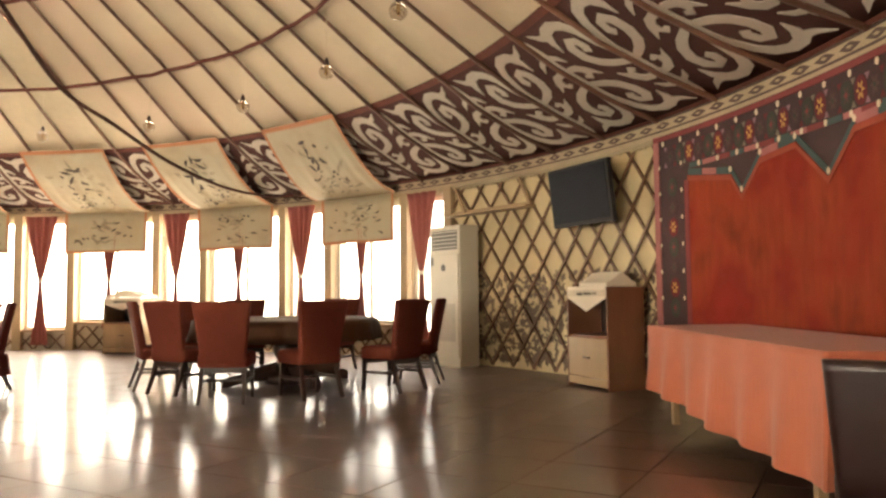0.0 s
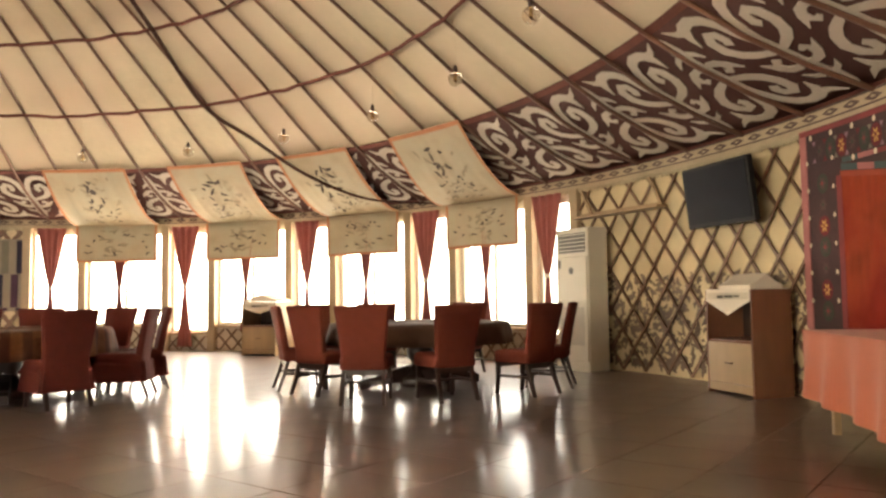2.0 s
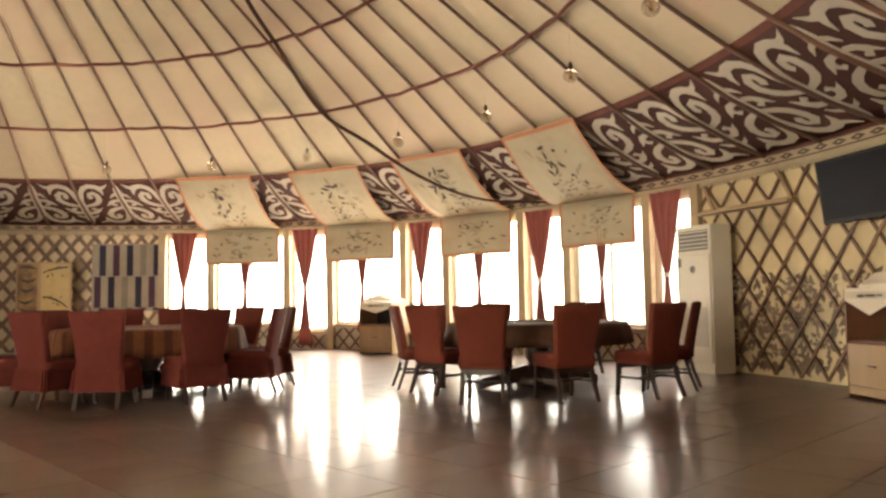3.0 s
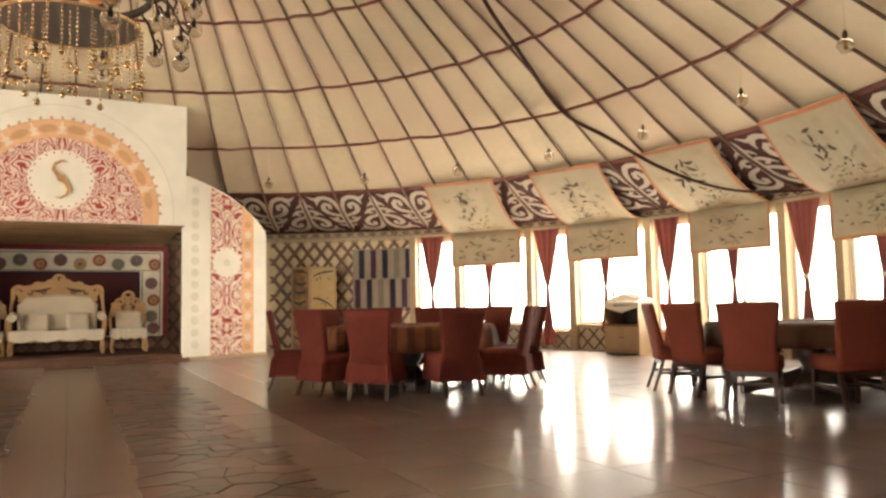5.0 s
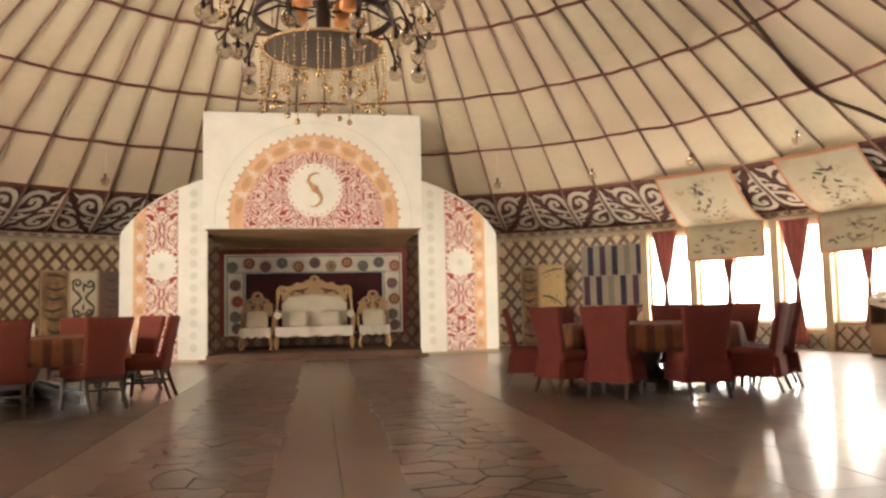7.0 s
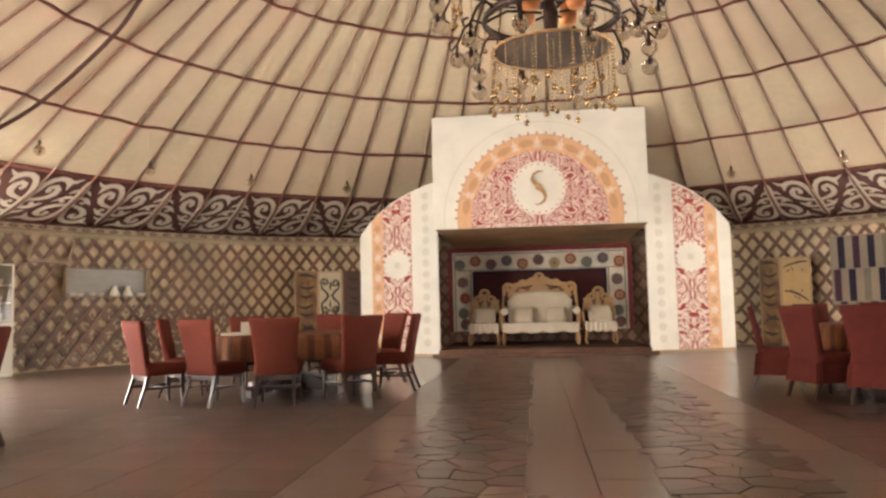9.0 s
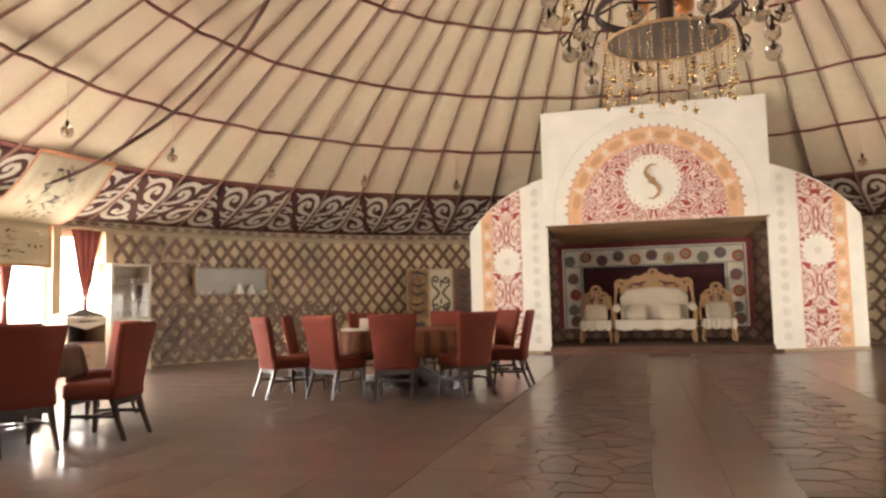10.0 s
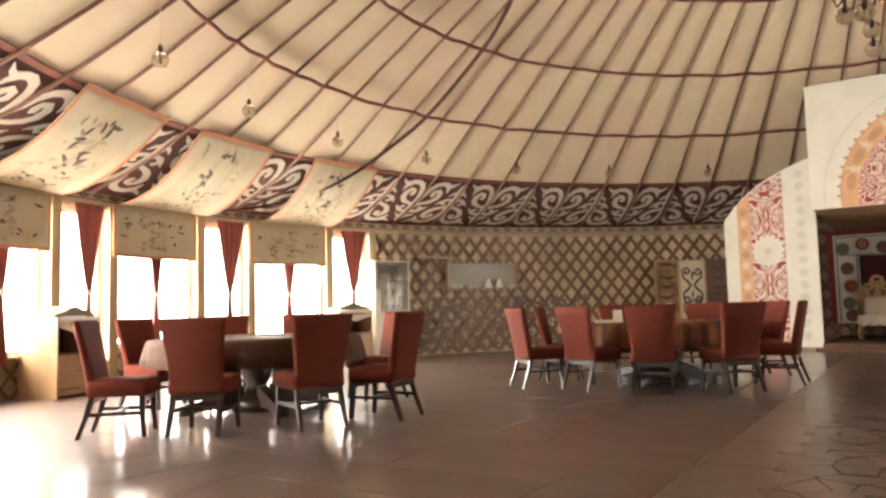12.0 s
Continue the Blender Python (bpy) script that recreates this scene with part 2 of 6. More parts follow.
PRINT_LACE = lace_print("red_lace_print", (0.36, 0.05, 0.04), (0.76, 0.60, 0.52), 0.0, 4.0)
WING_LACE = lace_print("red_column_print", (0.34, 0.04, 0.03), (0.80, 0.68, 0.58), 3.15, 4.0)
PRINT_FAINT = shade("print_faint_grey", (0.73, 0.70, 0.60), 0.75, vary=0.1)
GOLD = shade("gilded_wood", (0.46, 0.27, 0.12), 0.45, metal=0.2, vary=0.2, scale=20)
CREAM_SATIN = shade("cream_upholstery", (0.66, 0.57, 0.44), 0.6, vary=0.08, bump=0.2)
RUG_RED = shade("red_pile_rug", (0.40, 0.062, 0.024), 0.95, vary=0.4, scale=4.5, bump=0.6, bump_scale=200, stain=0.30, mix_scale=1.7, stretch=(3.2, 3.2, 0.55), second=(0.22, 0.02, 0.012), spec=0.2)
RUG_DARK = shade("dark_embroidered_cloth", (0.055, 0.026, 0.026), 0.9, vary=0.35, scale=24, bump=0.4, bump_scale=200)
RUG_PINK = shade("rose_braid", (0.36, 0.13, 0.12), 0.9, vary=0.2)
RUG_TEAL = shade("teal_braid", (0.05, 0.085, 0.08), 0.9, vary=0.25)
CREAM_THREAD = shade("cream_thread", (0.62, 0.52, 0.36), 0.8)
MAROON = shade("maroon_thread", (0.20, 0.035, 0.035), 0.9, vary=0.2)
OCHRE = shade("ochre_thread", (0.50, 0.27, 0.07), 0.85, vary=0.2)
NAVY = shade("navy_felt", (0.034, 0.030, 0.048), 0.95, spec=0.05, vary=0.2)
PALE_FELT = shade("undyed_felt", (0.27, 0.225, 0.17), 0.95, vary=0.12, bump=0.3)
OLIVE = shade("grey_green_felt", (0.17, 0.15, 0.11), 0.9, vary=0.2)
IRON = shade("dark_iron", (0.060, 0.036, 0.029), 0.4, metal=0.6, vary=0.2)
BRASS = shade("brass", (0.80, 0.60, 0.34), 0.2, metal=1.0, vary=0.08)
CRYSTAL = clear("clear_glass_ball", (0.80, 0.76, 0.70), 0.02, 1.4)
CABLE = shade("dark_cable", (0.060, 0.028, 0.020), 0.8, spec=0.1, vary=0.2)
CARD = shade("white_card", (0.75, 0.70, 0.60), 0.7)
SOIL = shade("yard_ground", (0.36, 0.31, 0.22), 0.9, vary=0.2, scale=0.8)
LAMP_AMBER = shade("amber_candle_shade", (0.55, 0.20, 0.05), 0.4)


# ---- building helpers ----
def part(name, bm, material, parent=None, label=""):
    """Links a bmesh as one mesh object, under a thing or a part if one is given."""
    data = bpy.data.meshes.new(name)
    bmesh.ops.recalc_face_normals(bm, faces=bm.faces)
    bm.to_mesh(data)
    bm.free()
    data.materials.append(material)
    ob = new(name, data)
    ob.parent = parent
    return tagged(ob, label)


def piece(name, data, parent, m=None):
    ob = new(name, data)
    ob.parent = parent
    if m is not None:
        ob.matrix_local = m
    return ob


def smooth(ob):
    for p in ob.data.polygons:
        p.use_smooth = True
    return ob


def thing(name, m, label, category, group="", kind=""):
    ob = new(name)
    ob.empty_display_size = 0.1
    ob.matrix_world = m
    return tagged(ob, label, category, group, kind)


def loft(rings, bm=None, closed=True, caps=True):
    """Skins rings of points of equal length."""
    bm = bm or bmesh.new()
    rows = [[bm.verts.new(p) for p in ring] for ring in rings]
    n = len(rows[0])
    for a, b in zip(rows, rows[1:]):
        for i in range(n if closed else n - 1):
            j = (i + 1) % n
            bm.faces.new((a[i], a[j], b[j], b[i]))
    if caps and closed:
        bm.faces.new(rows[0][::-1])
        bm.faces.new(rows[-1])
    return bm


def box(x0, x1, y0, y1, z0, z1, bm=None, bevel=0.0):
    b = bmesh.new()
    loft([[(x0, y0, z), (x1, y0, z), (x1, y1, z), (x0, y1, z)] for z in (z0, z1)], b)
    if bevel:
        bmesh.ops.bevel(b, geom=b.edges[:], offset=bevel, segments=2, affect="EDGES", profile=0.6)
    if bm is None:
        return b
    return join(bm, b)


def join(bm, other):
    table = {v: bm.verts.new(v.co) for v in other.verts}
    for f in other.faces:
        bm.faces.new([table[v] for v in f.verts])
    other.free()
    return bm


def rounded(w, d, r, n=3):
    """The outline of a rounded rectangle."""
    out = []
    for cx, cy, a in ((w / 2 - r, d / 2 - r, 0), (r - w / 2, d / 2 - r, 90), (r - w / 2, r - d / 2, 180), (w / 2 - r, r - d / 2, 270)):
        out += [(cx + r * math.cos(radians(a + 90 * k / n)), cy + r * math.sin(radians(a + 90 * k / n))) for k in range(n + 1)]
    return out


def circle(r, z, n=16, x=0.0, y=0.0):
    return [(x + r * math.cos(2 * math.pi * k / n), y + r * math.sin(2 * math.pi * k / n), z) for k in range(n)]


def lathe(profile, n=16, bm=None):
    return loft([circle(max(r, 0.001), z, n) for r, z in profile], bm)


def tube(points, radius, n=6, bm=None, taper=None):
    """A round bar along points."""
    pts = [Vector(p) for p in points]
    rings = []
    side = None
    for i, p in enumerate(pts):
        way = (pts[min(i + 1, len(pts) - 1)] - pts[max(i - 1, 0)]).normalized()
        if side is None:
            side = way.orthogonal().normalized()
        side = (side - way * side.dot(way)).normalized()
        up = way.cross(side)
        r = radius if taper is None else radius * taper[i]
        rings.append([p + r * (side * math.cos(2 * math.pi * k / n) + up * math.sin(2 * math.pi * k / n)) for k in range(n)])
    return loft(rings, bm)


def arc_slab(a0, a1, r0, r1, z0, z1, step=1.25, bm=None):
    """A piece of round wall between two azimuths."""
    n = max(1, round(abs(a1 - a0) / step))
    return loft([[at(a0 + (a1 - a0) * k / n, r, z) for r, z in ((r0, z0), (r1, z0), (r1, z1), (r0, z1))] for k in range(n + 1)], bm)


def sheet(f, nu, nv, thick, bm=None):
    """A cloth of some thickness: f(u, v) gives a place, u and v in 0..1; it is thickened along its normals."""
    g = [[Vector(f(i / nu, j / nv)) for j in range(nv + 1)] for i in range(nu + 1)]
    bm = bm or bmesh.new()

    def normal(i, j):
        du = g[min(i + 1, nu)][j] - g[max(i - 1, 0)][j]
        dv = g[i][min(j + 1, nv)] - g[i][max(j - 1, 0)]
        return du.cross(dv).normalized()

    top = [[bm.verts.new(g[i][j] + normal(i, j) * thick / 2) for j in range(nv + 1)] for i in range(nu + 1)]
    low = [[bm.verts.new(g[i][j] - normal(i, j) * thick / 2) for j in range(nv + 1)] for i in range(nu + 1)]
    for i in range(nu):
        for j in range(nv):
            bm.faces.new((top[i][j], top[i + 1][j], top[i + 1][j + 1], top[i][j + 1]))
            bm.faces.new((low[i][j], low[i][j + 1], low[i + 1][j + 1], low[i + 1][j]))
    rim = [(i, 0) for i in range(nu)] + [(nu, j) for j in range(nv)] + [(i, nv) for i in range(nu, 0, -1)] + [(0, j) for j in range(nv, 0, -1)]
    for (i, j), (k, m) in zip(rim, rim[1:] + rim[:1]):
        bm.faces.new((top[i][j], low[i][j], low[k][m], top[k][m]))
    return bm


# ---- the shell: ground, floor, round wall, windows ----
tagged(part("ground", loft([circle(400, -0.16, 48), circle(400, -0.15, 48)]), SOIL), "pale bare yard outside the hall", "ground", kind="structure")
floor = tagged(part("floor", lathe([(11.5, -0.14), (11.5, -0.012)], 96), GROUT), "glossy brown tiled floor with a stone aisle", "floor", kind="structure")

wall = bmesh.new()
bays = sorted([(a, b, SILL) for a, b in WIDE_BAYS] + [(a, b, TALL_SILL) for a, b in TALL_BAYS])
R_IN, R_OUT = R_WALL + 0.06, R_WALL + 0.34
edge = -174.3
for a0, a1, z0 in bays:
    arc_slab(edge, a0, R_IN, R_OUT, -0.012, 3.0, bm=wall)
    arc_slab(a0, a1, R_IN, R_OUT, -0.012, z0, bm=wall)
    arc_slab(a0, a1, R_IN, R_OUT, HEAD, 3.0, bm=wall)
    edge = a1
arc_slab(edge, 174.3, R_IN, R_OUT, -0.012, 3.0, bm=wall)
# assumed door gap, left open for the stage fill lamp
arc_slab(174.3, 185.7, R_IN, R_OUT, 2.35, 3.0, bm=wall)
round_wall = tagged(part("wall_round", wall, PLASTER), "round hall wall pierced by tall windows", "wall", kind="structure")


# added passage, out of view: keeps the fill lamp off the side chairs
passage = bmesh.new()
for x0, x1, z0, z1 in ((-1.35, -1.15, -0.012, 2.55), (1.15, 1.35, -0.012, 2.55), (-1.15, 1.15, 2.35, 2.55)):
    box(x0, x1, -14.8, -11.42, z0, z1, passage)
tagged(part("wall_fill_passage", passage, PLASTER), "added unseen passage that narrows the stage fill light", "wall", kind="structure")
tagged(part("floor_fill_passage", box(-1.15, 1.15, -14.8, -11.45, -0.14, -0.02), GROUT), "dark floor of the added fill-light passage", "floor", kind="structure")


def window(index, a0, a1, z0, wide):
    """A window in the round wall: frame bars, a sill and panes."""
    mid, half = (a0 + a1) / 2, radians(a1 - a0) / 2
    w = 2 * R_WALL * math.sin(half)
    ob = thing("window_%d" % index, facing(mid, R_WALL * math.cos(half) + 0.10), "bright window with a pale wooden frame", "window", kind="structure")
    bars = [(-w / 2, -w / 2 + 0.06), (w / 2 - 0.06, w / 2)]
    if wide:
        bars.append((-0.03, 0.03))
    for x0, x1 in bars:
        part("window_frame", box(x0, x1, -0.06, 0.0, z0, HEAD, bevel=0.006), WINDOW_WHITE, ob)
    for za, zb in ((z0, z0 + 0.06), (HEAD - 0.06, HEAD)):
        part("window_frame", box(-w / 2 + 0.06, w / 2 - 0.06, -0.055, -0.005, za, zb), WINDOW_WHITE, ob)
    part("window_sill", box(-w / 2 - 0.03, w / 2 + 0.03, -0.04, 0.14, z0 - 0.045, z0 - 0.003, bevel=0.008), POST, ob)
    edges = [-w / 2 + 0.06, -0.03, 0.03, w / 2 - 0.06] if wide else [-w / 2 + 0.06, w / 2 - 0.06]
    for x0, x1 in zip(edges[::2], edges[1::2]):
        pane = part("pane", box(x0, x1, -0.035, -0.031, z0 + 0.06, HEAD - 0.06), GLASS, ob)
        pane.visible_shadow = False


for n, (a0, a1, z0) in enumerate(bays):
    window(n + 1, a0, a1, z0, z0 == SILL)

# square posts between the windows
posts = sorted({round((b + c) / 2, 2) for (a, b, _), (c, d, _) in zip(bays, bays[1:]) if c - b < 3} | {42.9, 108.1, -70.5, -135.5})
for az in posts:
    post = part("window_post", box(-0.085, 0.085, -0.02, 0.13, -0.01, HEAD + 0.1, bevel=0.012), POST)
    post.matrix_world = facing(az, R_WALL + 0.06)
    tagged(post, "plain wooden post between two windows", "post", "posts between the windows")

# ---- the roof ----
PROFILE = [(11.42, 2.66), (11.05, 2.87), (10.4, 3.08), (9.8, 3.33), (9.26, 3.63), (8.65, 4.01), (8.0, 4.44), (6.63, 5.26), (5.15, 6.07), (3.2, 7.1), (1.5, 7.95)]


def roof_at(az, r, off=0.0):
    """A place off metres below the roof cloth."""
    for (ra, za), (rb, zb) in zip(PROFILE, PROFILE[1:]):
        if rb <= r <= ra or (rb, zb) == PROFILE[-1]:
            k = (ra - r) / (ra - rb)
            s = math.hypot(ra - rb, zb - za)
            return at(az, r - off * (zb - za) / s, za + k * (zb - za) - off * (ra - rb) / s)


def roof_spot(az, s, off=0.0):
    """A place on the roof by azimuth and height share s of the dark band."""
    return roof_at(az, 11.0 + (9.26 - 11.0) * s, off)


N = 144
roof = bmesh.new()
loft([[at(360 * k / N, r + 0.04, z + 0.06) for k in range(N)] for r, z in PROFILE], roof, caps=False)
loft([[at(360 * k / N, r, z) for k in range(N)] for r, z in PROFILE], roof, caps=False)
loft([circle(1.5, 7.95, 48), circle(0.8, 8.1, 48), circle(0.05, 8.15, 48)], roof)
tagged(smooth(part("ceiling", roof, CANVAS)), "cream canvas yurt roof rising to the crown", "ceiling", kind="structure")

rafter_rs = [11.0, 10.4, 9.8, 9.26, 8.65, 8.0, 6.63, 5.15, 3.2, 1.6]
rafter_mesh = bpy.data.meshes.new("rafter")
bm = tube([roof_at(0, r, 0.035) for r in rafter_rs], 0.024, 6, taper=[1.3, 1.25, 1.2, 1.1, 1, 1, 0.95, 0.9, 0.85, 0.8])
bm.to_mesh(rafter_mesh)
bm.free()
rafter_mesh.materials.append(RAFTER)


def rafter_azimuth(a):
    """The poles stand a little unevenly round the circle."""
    if a < 18:
        return a + 0.2 + 1.9 * min(1.0, (18 - a) / 70)
    return a + 0.2


for k in range(-36, 36):
    rod = tagged(new("rafter", rafter_mesh), "curved red-brown roof pole under the canvas", "roof pole", "roof poles of the yurt")
    rod.matrix_world = pose(0, 0, 0, 0, 0, -rafter_azimuth(5 * k))
for r, off, label in ((8.0, 0.085, "lower"), (6.63, 0.085, "middle"), (5.15, 0.085, "upper"), (3.2, 0.085, "topmost")):
    rng = random.Random(int(r * 10))
    pts = [roof_at(2 * k, r + rng.uniform(-0.02, 0.02), off + rng.uniform(-0.01, 0.012)) for k in range(181)]
    pts[-1] = pts[0]
    tagged(smooth(part("roof_hoop", tube(pts, 0.027, 6), HOOP)), "dark %s hoop tied across the roof poles" % label, "roof hoop", "hoops of the roof")

# dark felt band and trim
band = sheet(lambda u, v: roof_spot(360 * u, v, 0.012), 144, 6, 0.008)
dark_band = tagged(smooth(part("felt_band", band, FELT_DARK)), "dark brown felt band with pale scroll appliques", "felt band")
trim = arc_slab(-180, 180, R_WALL - 0.03, R_WALL + 0.05, 2.68, 2.875)
woven_trim = tagged(part("woven_trim", trim, TRIM), "beige woven band along the wall top", "trim", kind="structure")


def strip(path, place, lift=0.007):
    """A flat ribbon laid on a surface: path of (x, y, width); place(x, y, off) gives the surface."""
    rings = []
    for i, (x, y, w) in enumerate(path):
        xa, ya, _ = path[max(i - 1, 0)]
        xb, yb, _ = path[min(i + 1, len(path) - 1)]
        d = math.hypot(xb - xa, yb - ya) or 1.0
        nx, ny = -(yb - ya) / d * w / 2, (xb - xa) / d * w / 2
        rings.append([place(x + nx, y + ny, 0.001), place(x - nx, y - ny, 0.001), place(x - nx, y - ny, lift), place(x + nx, y + ny, lift)])
    return loft(rings)


def volute(cx, cy, r0, r1, a0, a1, w0, w1, lead=(), n=22):
    """A spiral ribbon path; lead points come before it."""
    out = list(lead)
    for k in range(n + 1):
        t = k / n
        r, a = r0 + (r1 - r0) * t ** 0.8, radians(a0 + (a1 - a0) * t)
        out.append((cx + r * math.cos(a), cy + r * math.sin(a), w0 + (w1 - w0) * t))
    return out


BAND_UP, BAND_ACROSS = 1.68, 0.88


def scroll_paths():
    """Half of one scroll applique as ribbons (share across, share up, width in metres): spike, S-scroll, foot and leaves."""
    return [
        [(0.0, 1.0, 0.004), (0.03, 0.93, 0.06), (0.045, 0.84, 0.085), (0.04, 0.74, 0.07), (0.04, 0.62, 0.075), (0.04, 0.50, 0.08), (0.04, 0.36, 0.07), (0.05, 0.22, 0.06)],
        [(0.04, 0.50, 0.06), (0.14, 0.475, 0.09), (0.27, 0.445, 0.105), (0.39, 0.395, 0.115), (0.47, 0.315, 0.12), (0.465, 0.225, 0.12), (0.385, 0.175, 0.11), (0.295, 0.195, 0.10), (0.27, 0.255, 0.10), (0.315, 0.29, 0.09)],
        [(0.04, 0.40, 0.05), (0.07, 0.27, 0.085), (0.115, 0.155, 0.105), (0.21, 0.075, 0.12), (0.35, 0.038, 0.125), (0.49, 0.048, 0.13), (0.61, 0.078, 0.11), (0.70, 0.06, 0.07), (0.83, 0.0, 0.004)],
        [(0.54, 0.07, 0.13), (0.605, 0.13, 0.085), (0.625, 0.215, 0.004)],
        [(0.04, 0.645, 0.05), (0.12, 0.665, 0.085), (0.22, 0.65, 0.10), (0.31, 0.605, 0.085), (0.43, 0.525, 0.004)],
        [(0.25, 0.635, 0.07), (0.275, 0.575, 0.07), (0.225, 0.545, 0.07), (0.17, 0.565, 0.05)],
        [(0.04, 0.79, 0.05), (0.10, 0.80, 0.07), (0.17, 0.78, 0.06), (0.25, 0.725, 0.004)],
    ]


def scroll_mesh(flip, side):
    bm = bmesh.new()
    for n, p in enumerate(scroll_paths()):
        q = [(side * x * BAND_ACROSS, (1 - y if flip else y) * BAND_UP, w) for x, y, w in p]
        join(bm, strip(q, lambda x, y, off: roof_spot(5.0 * x / BAND_ACROSS, 0.06 + 0.87 * y / BAND_UP, 0.016 + off), 0.009 + 0.0006 * n))
    bmesh.ops.recalc_face_normals(bm, faces=bm.faces)
    data = bpy.data.meshes.new("scroll")
    bm.to_mesh(data)
    bm.free()
    data.materials.append(FELT_LIGHT)
    return data


scrolls = [[scroll_mesh(flip, side) for side in (-1, 1)] for flip in (False, True)]
for k in range(-36, 36):
    for data in scrolls[(k + 1) % 2 if k < 0 else k % 2]:
        piece("scroll", data, dark_band, pose(0, 0, 0, 0, 0, -rafter_azimuth(5 * k)))
for v0, v1, mat in ((0.955, 1.0, HOOP), (0.0, 0.025, HOOP)):
    part("band_edge", sheet(lambda u, v: roof_spot(360 * u, v0 + (v1 - v0) * v, 0.022), 144, 1, 0.008), mat, dark_band)

# woven trim: a row of dark lozenges, an edge cord and a fringe
lozenge = loft([[at(0.62 * x, R_WALL - 0.031 - d, 2.80 + 0.038 * y) for x, y in ((1, 0), (0.3, 0.8), (0, 1), (-0.3, 0.8), (-1, 0), (-0.3, -0.8), (0, -1), (0.3, -0.8))] for d in (0, 0.004)])
eye = loft([[at(0.2 * x, R_WALL - 0.035 - d, 2.80 + 0.013 * y) for x, y in ((1, 0), (0, 1), (-1, 0), (0, -1))] for d in (0, 0.004)])
lozenge_data, eye_data = bpy.data.meshes.new("lozenge"), bpy.data.meshes.new("lozenge_eye")
for b, data, mat in ((lozenge, lozenge_data, TRIM_DARK), (eye, eye_data, TRIM)):
    bmesh.ops.recalc_face_normals(b, faces=b.faces)
    b.to_mesh(data)
    b.free()
    data.materials.append(mat)
for k in range(-88, 110):
    loz = piece("lozenge", lozenge_data, woven_trim, pose(0, 0, 0, 0, 0, -1.5 * k))
    piece("lozenge_eye", eye_data, loz)
part("trim_cord", arc_slab(-180, 180, R_WALL - 0.045, R_WALL - 0.03, 2.735, 2.75), TRIM_DARK, woven_trim)
part("trim_cord", arc_slab(-180, 180, R_WALL - 0.045, R_WALL - 0.03, 2.85, 2.868), TRIM_DARK, woven_trim)
fringe = bmesh.new()
rng = random.Random(5)
for k in range(2400):
    az = -135 + 0.125 * k
    drop = rng.uniform(0.04, 0.075)
    w = 0.045
    loft([[at(az - w, R_WALL - 0.034, z), at(az + w, R_WALL - 0.034, z), at(az + w, R_WALL - 0.026, z), at(az - w, R_WALL - 0.026, z)] for z in (2.682, 2.682 - drop)], fringe)
tagged(part("trim_fringe", fringe, FRINGE), "short beige thread fringe under the trim", "fringe", kind="stuff")


# ---- lattice walls ----
def lattice(name, a0, a1, z0, z1, step, rise, material, label, half=0.019, centre=(0.0, 0.0)):
    """Crossed slats bent to the round wall, one mesh about step wide and rise high; one opening has its middle at centre."""
    ob = thing(name, Matrix(), label, "lattice wall", kind="structure")
    deg = math.degrees(step / R_WALL)
    az_c, z_c = centre
    wide = math.degrees(half / R_WALL) * 1.25
    reach = (z1 - z0 + abs(z_c - z0)) / rise * deg
    n = max(2, round((z1 - z0) / 0.09))
    for way in (1, -1):
        r = R_WALL - (0.018 if way > 0 else -0.002)
        for k in range(math.floor((a0 - az_c - reach) / deg), math.ceil((a1 - az_c + reach) / deg)):
            rings = []
            for i in range(n + 1):
                z = z0 + (z1 - z0) * i / n
                az = az_c + (k + 0.5) * deg + way * deg * (z - z_c) / rise
                if a0 <= az <= a1:
                    rings.append([at(az - wide, r - 0.009, z), at(az + wide, r - 0.009, z), at(az + wide, r + 0.009, z), at(az - wide, r + 0.009, z)])
            if len(rings) > 1:
                part("slat", loft(rings), material, ob)
    return ob


DARK_BACK = shade("dark_stage_matting", (0.36, 0.21, 0.14), 0.9, vary=0.3, scale=14, bump=0.4, stain=0.1, stretch=(1, 1, 6))
for lo, hi, cloth, label in ((108.3, 160, CLOTH_BACK, "cream cloth stretched behind the wall lattice"), (-70.3, -16.2, REED_BACK, "dull reed matting behind the wall lattice"), (-16.0, 16.0, DARK_BACK, "dark matting behind the stage lattice"), (16.2, 42.7, REED_BACK, "dull reed matting behind the wall lattice")):
    tagged(part("wall_cloth", arc_slab(lo, hi, R_WALL + 0.03, R_WALL + 0.055, 0.0, 2.68), cloth), label, "wall covering", kind="structure")
lattice("lattice_wall_east", 108.5, 131.5, 0.02, 2.70, 0.435, 0.56, LATTICE, "brown crossed wooden slats over cream cloth", centre=(0.0, 0.30))
lattice("lattice_wall_west", -70.0, -22.0, 0.02, 2.70, 0.3395, 0.43, LATTICE, "brown crossed wooden slats over reed matting", 0.042, (-57.55, 2.375))
lattice("lattice_wall_stage", -16.0, 16.0, 0.02, 2.70, 0.3395, 0.43, LATTICE, "brown crossed wooden slats behind the stage", 0.042, (-57.55, 2.375))
lattice("lattice_wall_northeast", 24.0, 42.5, 0.02, 2.70, 0.3395, 0.43, LATTICE, "brown crossed wooden slats over reed matting", 0.042, (29.83, 2.36))
for a0, a1, z0 in bays:
    lattice("lattice_dado", a0 - 0.3, a1 + 0.3, 0.02, z0 - 0.08, 0.30, 0.33, LATTICE, "low crossed slats under a window")


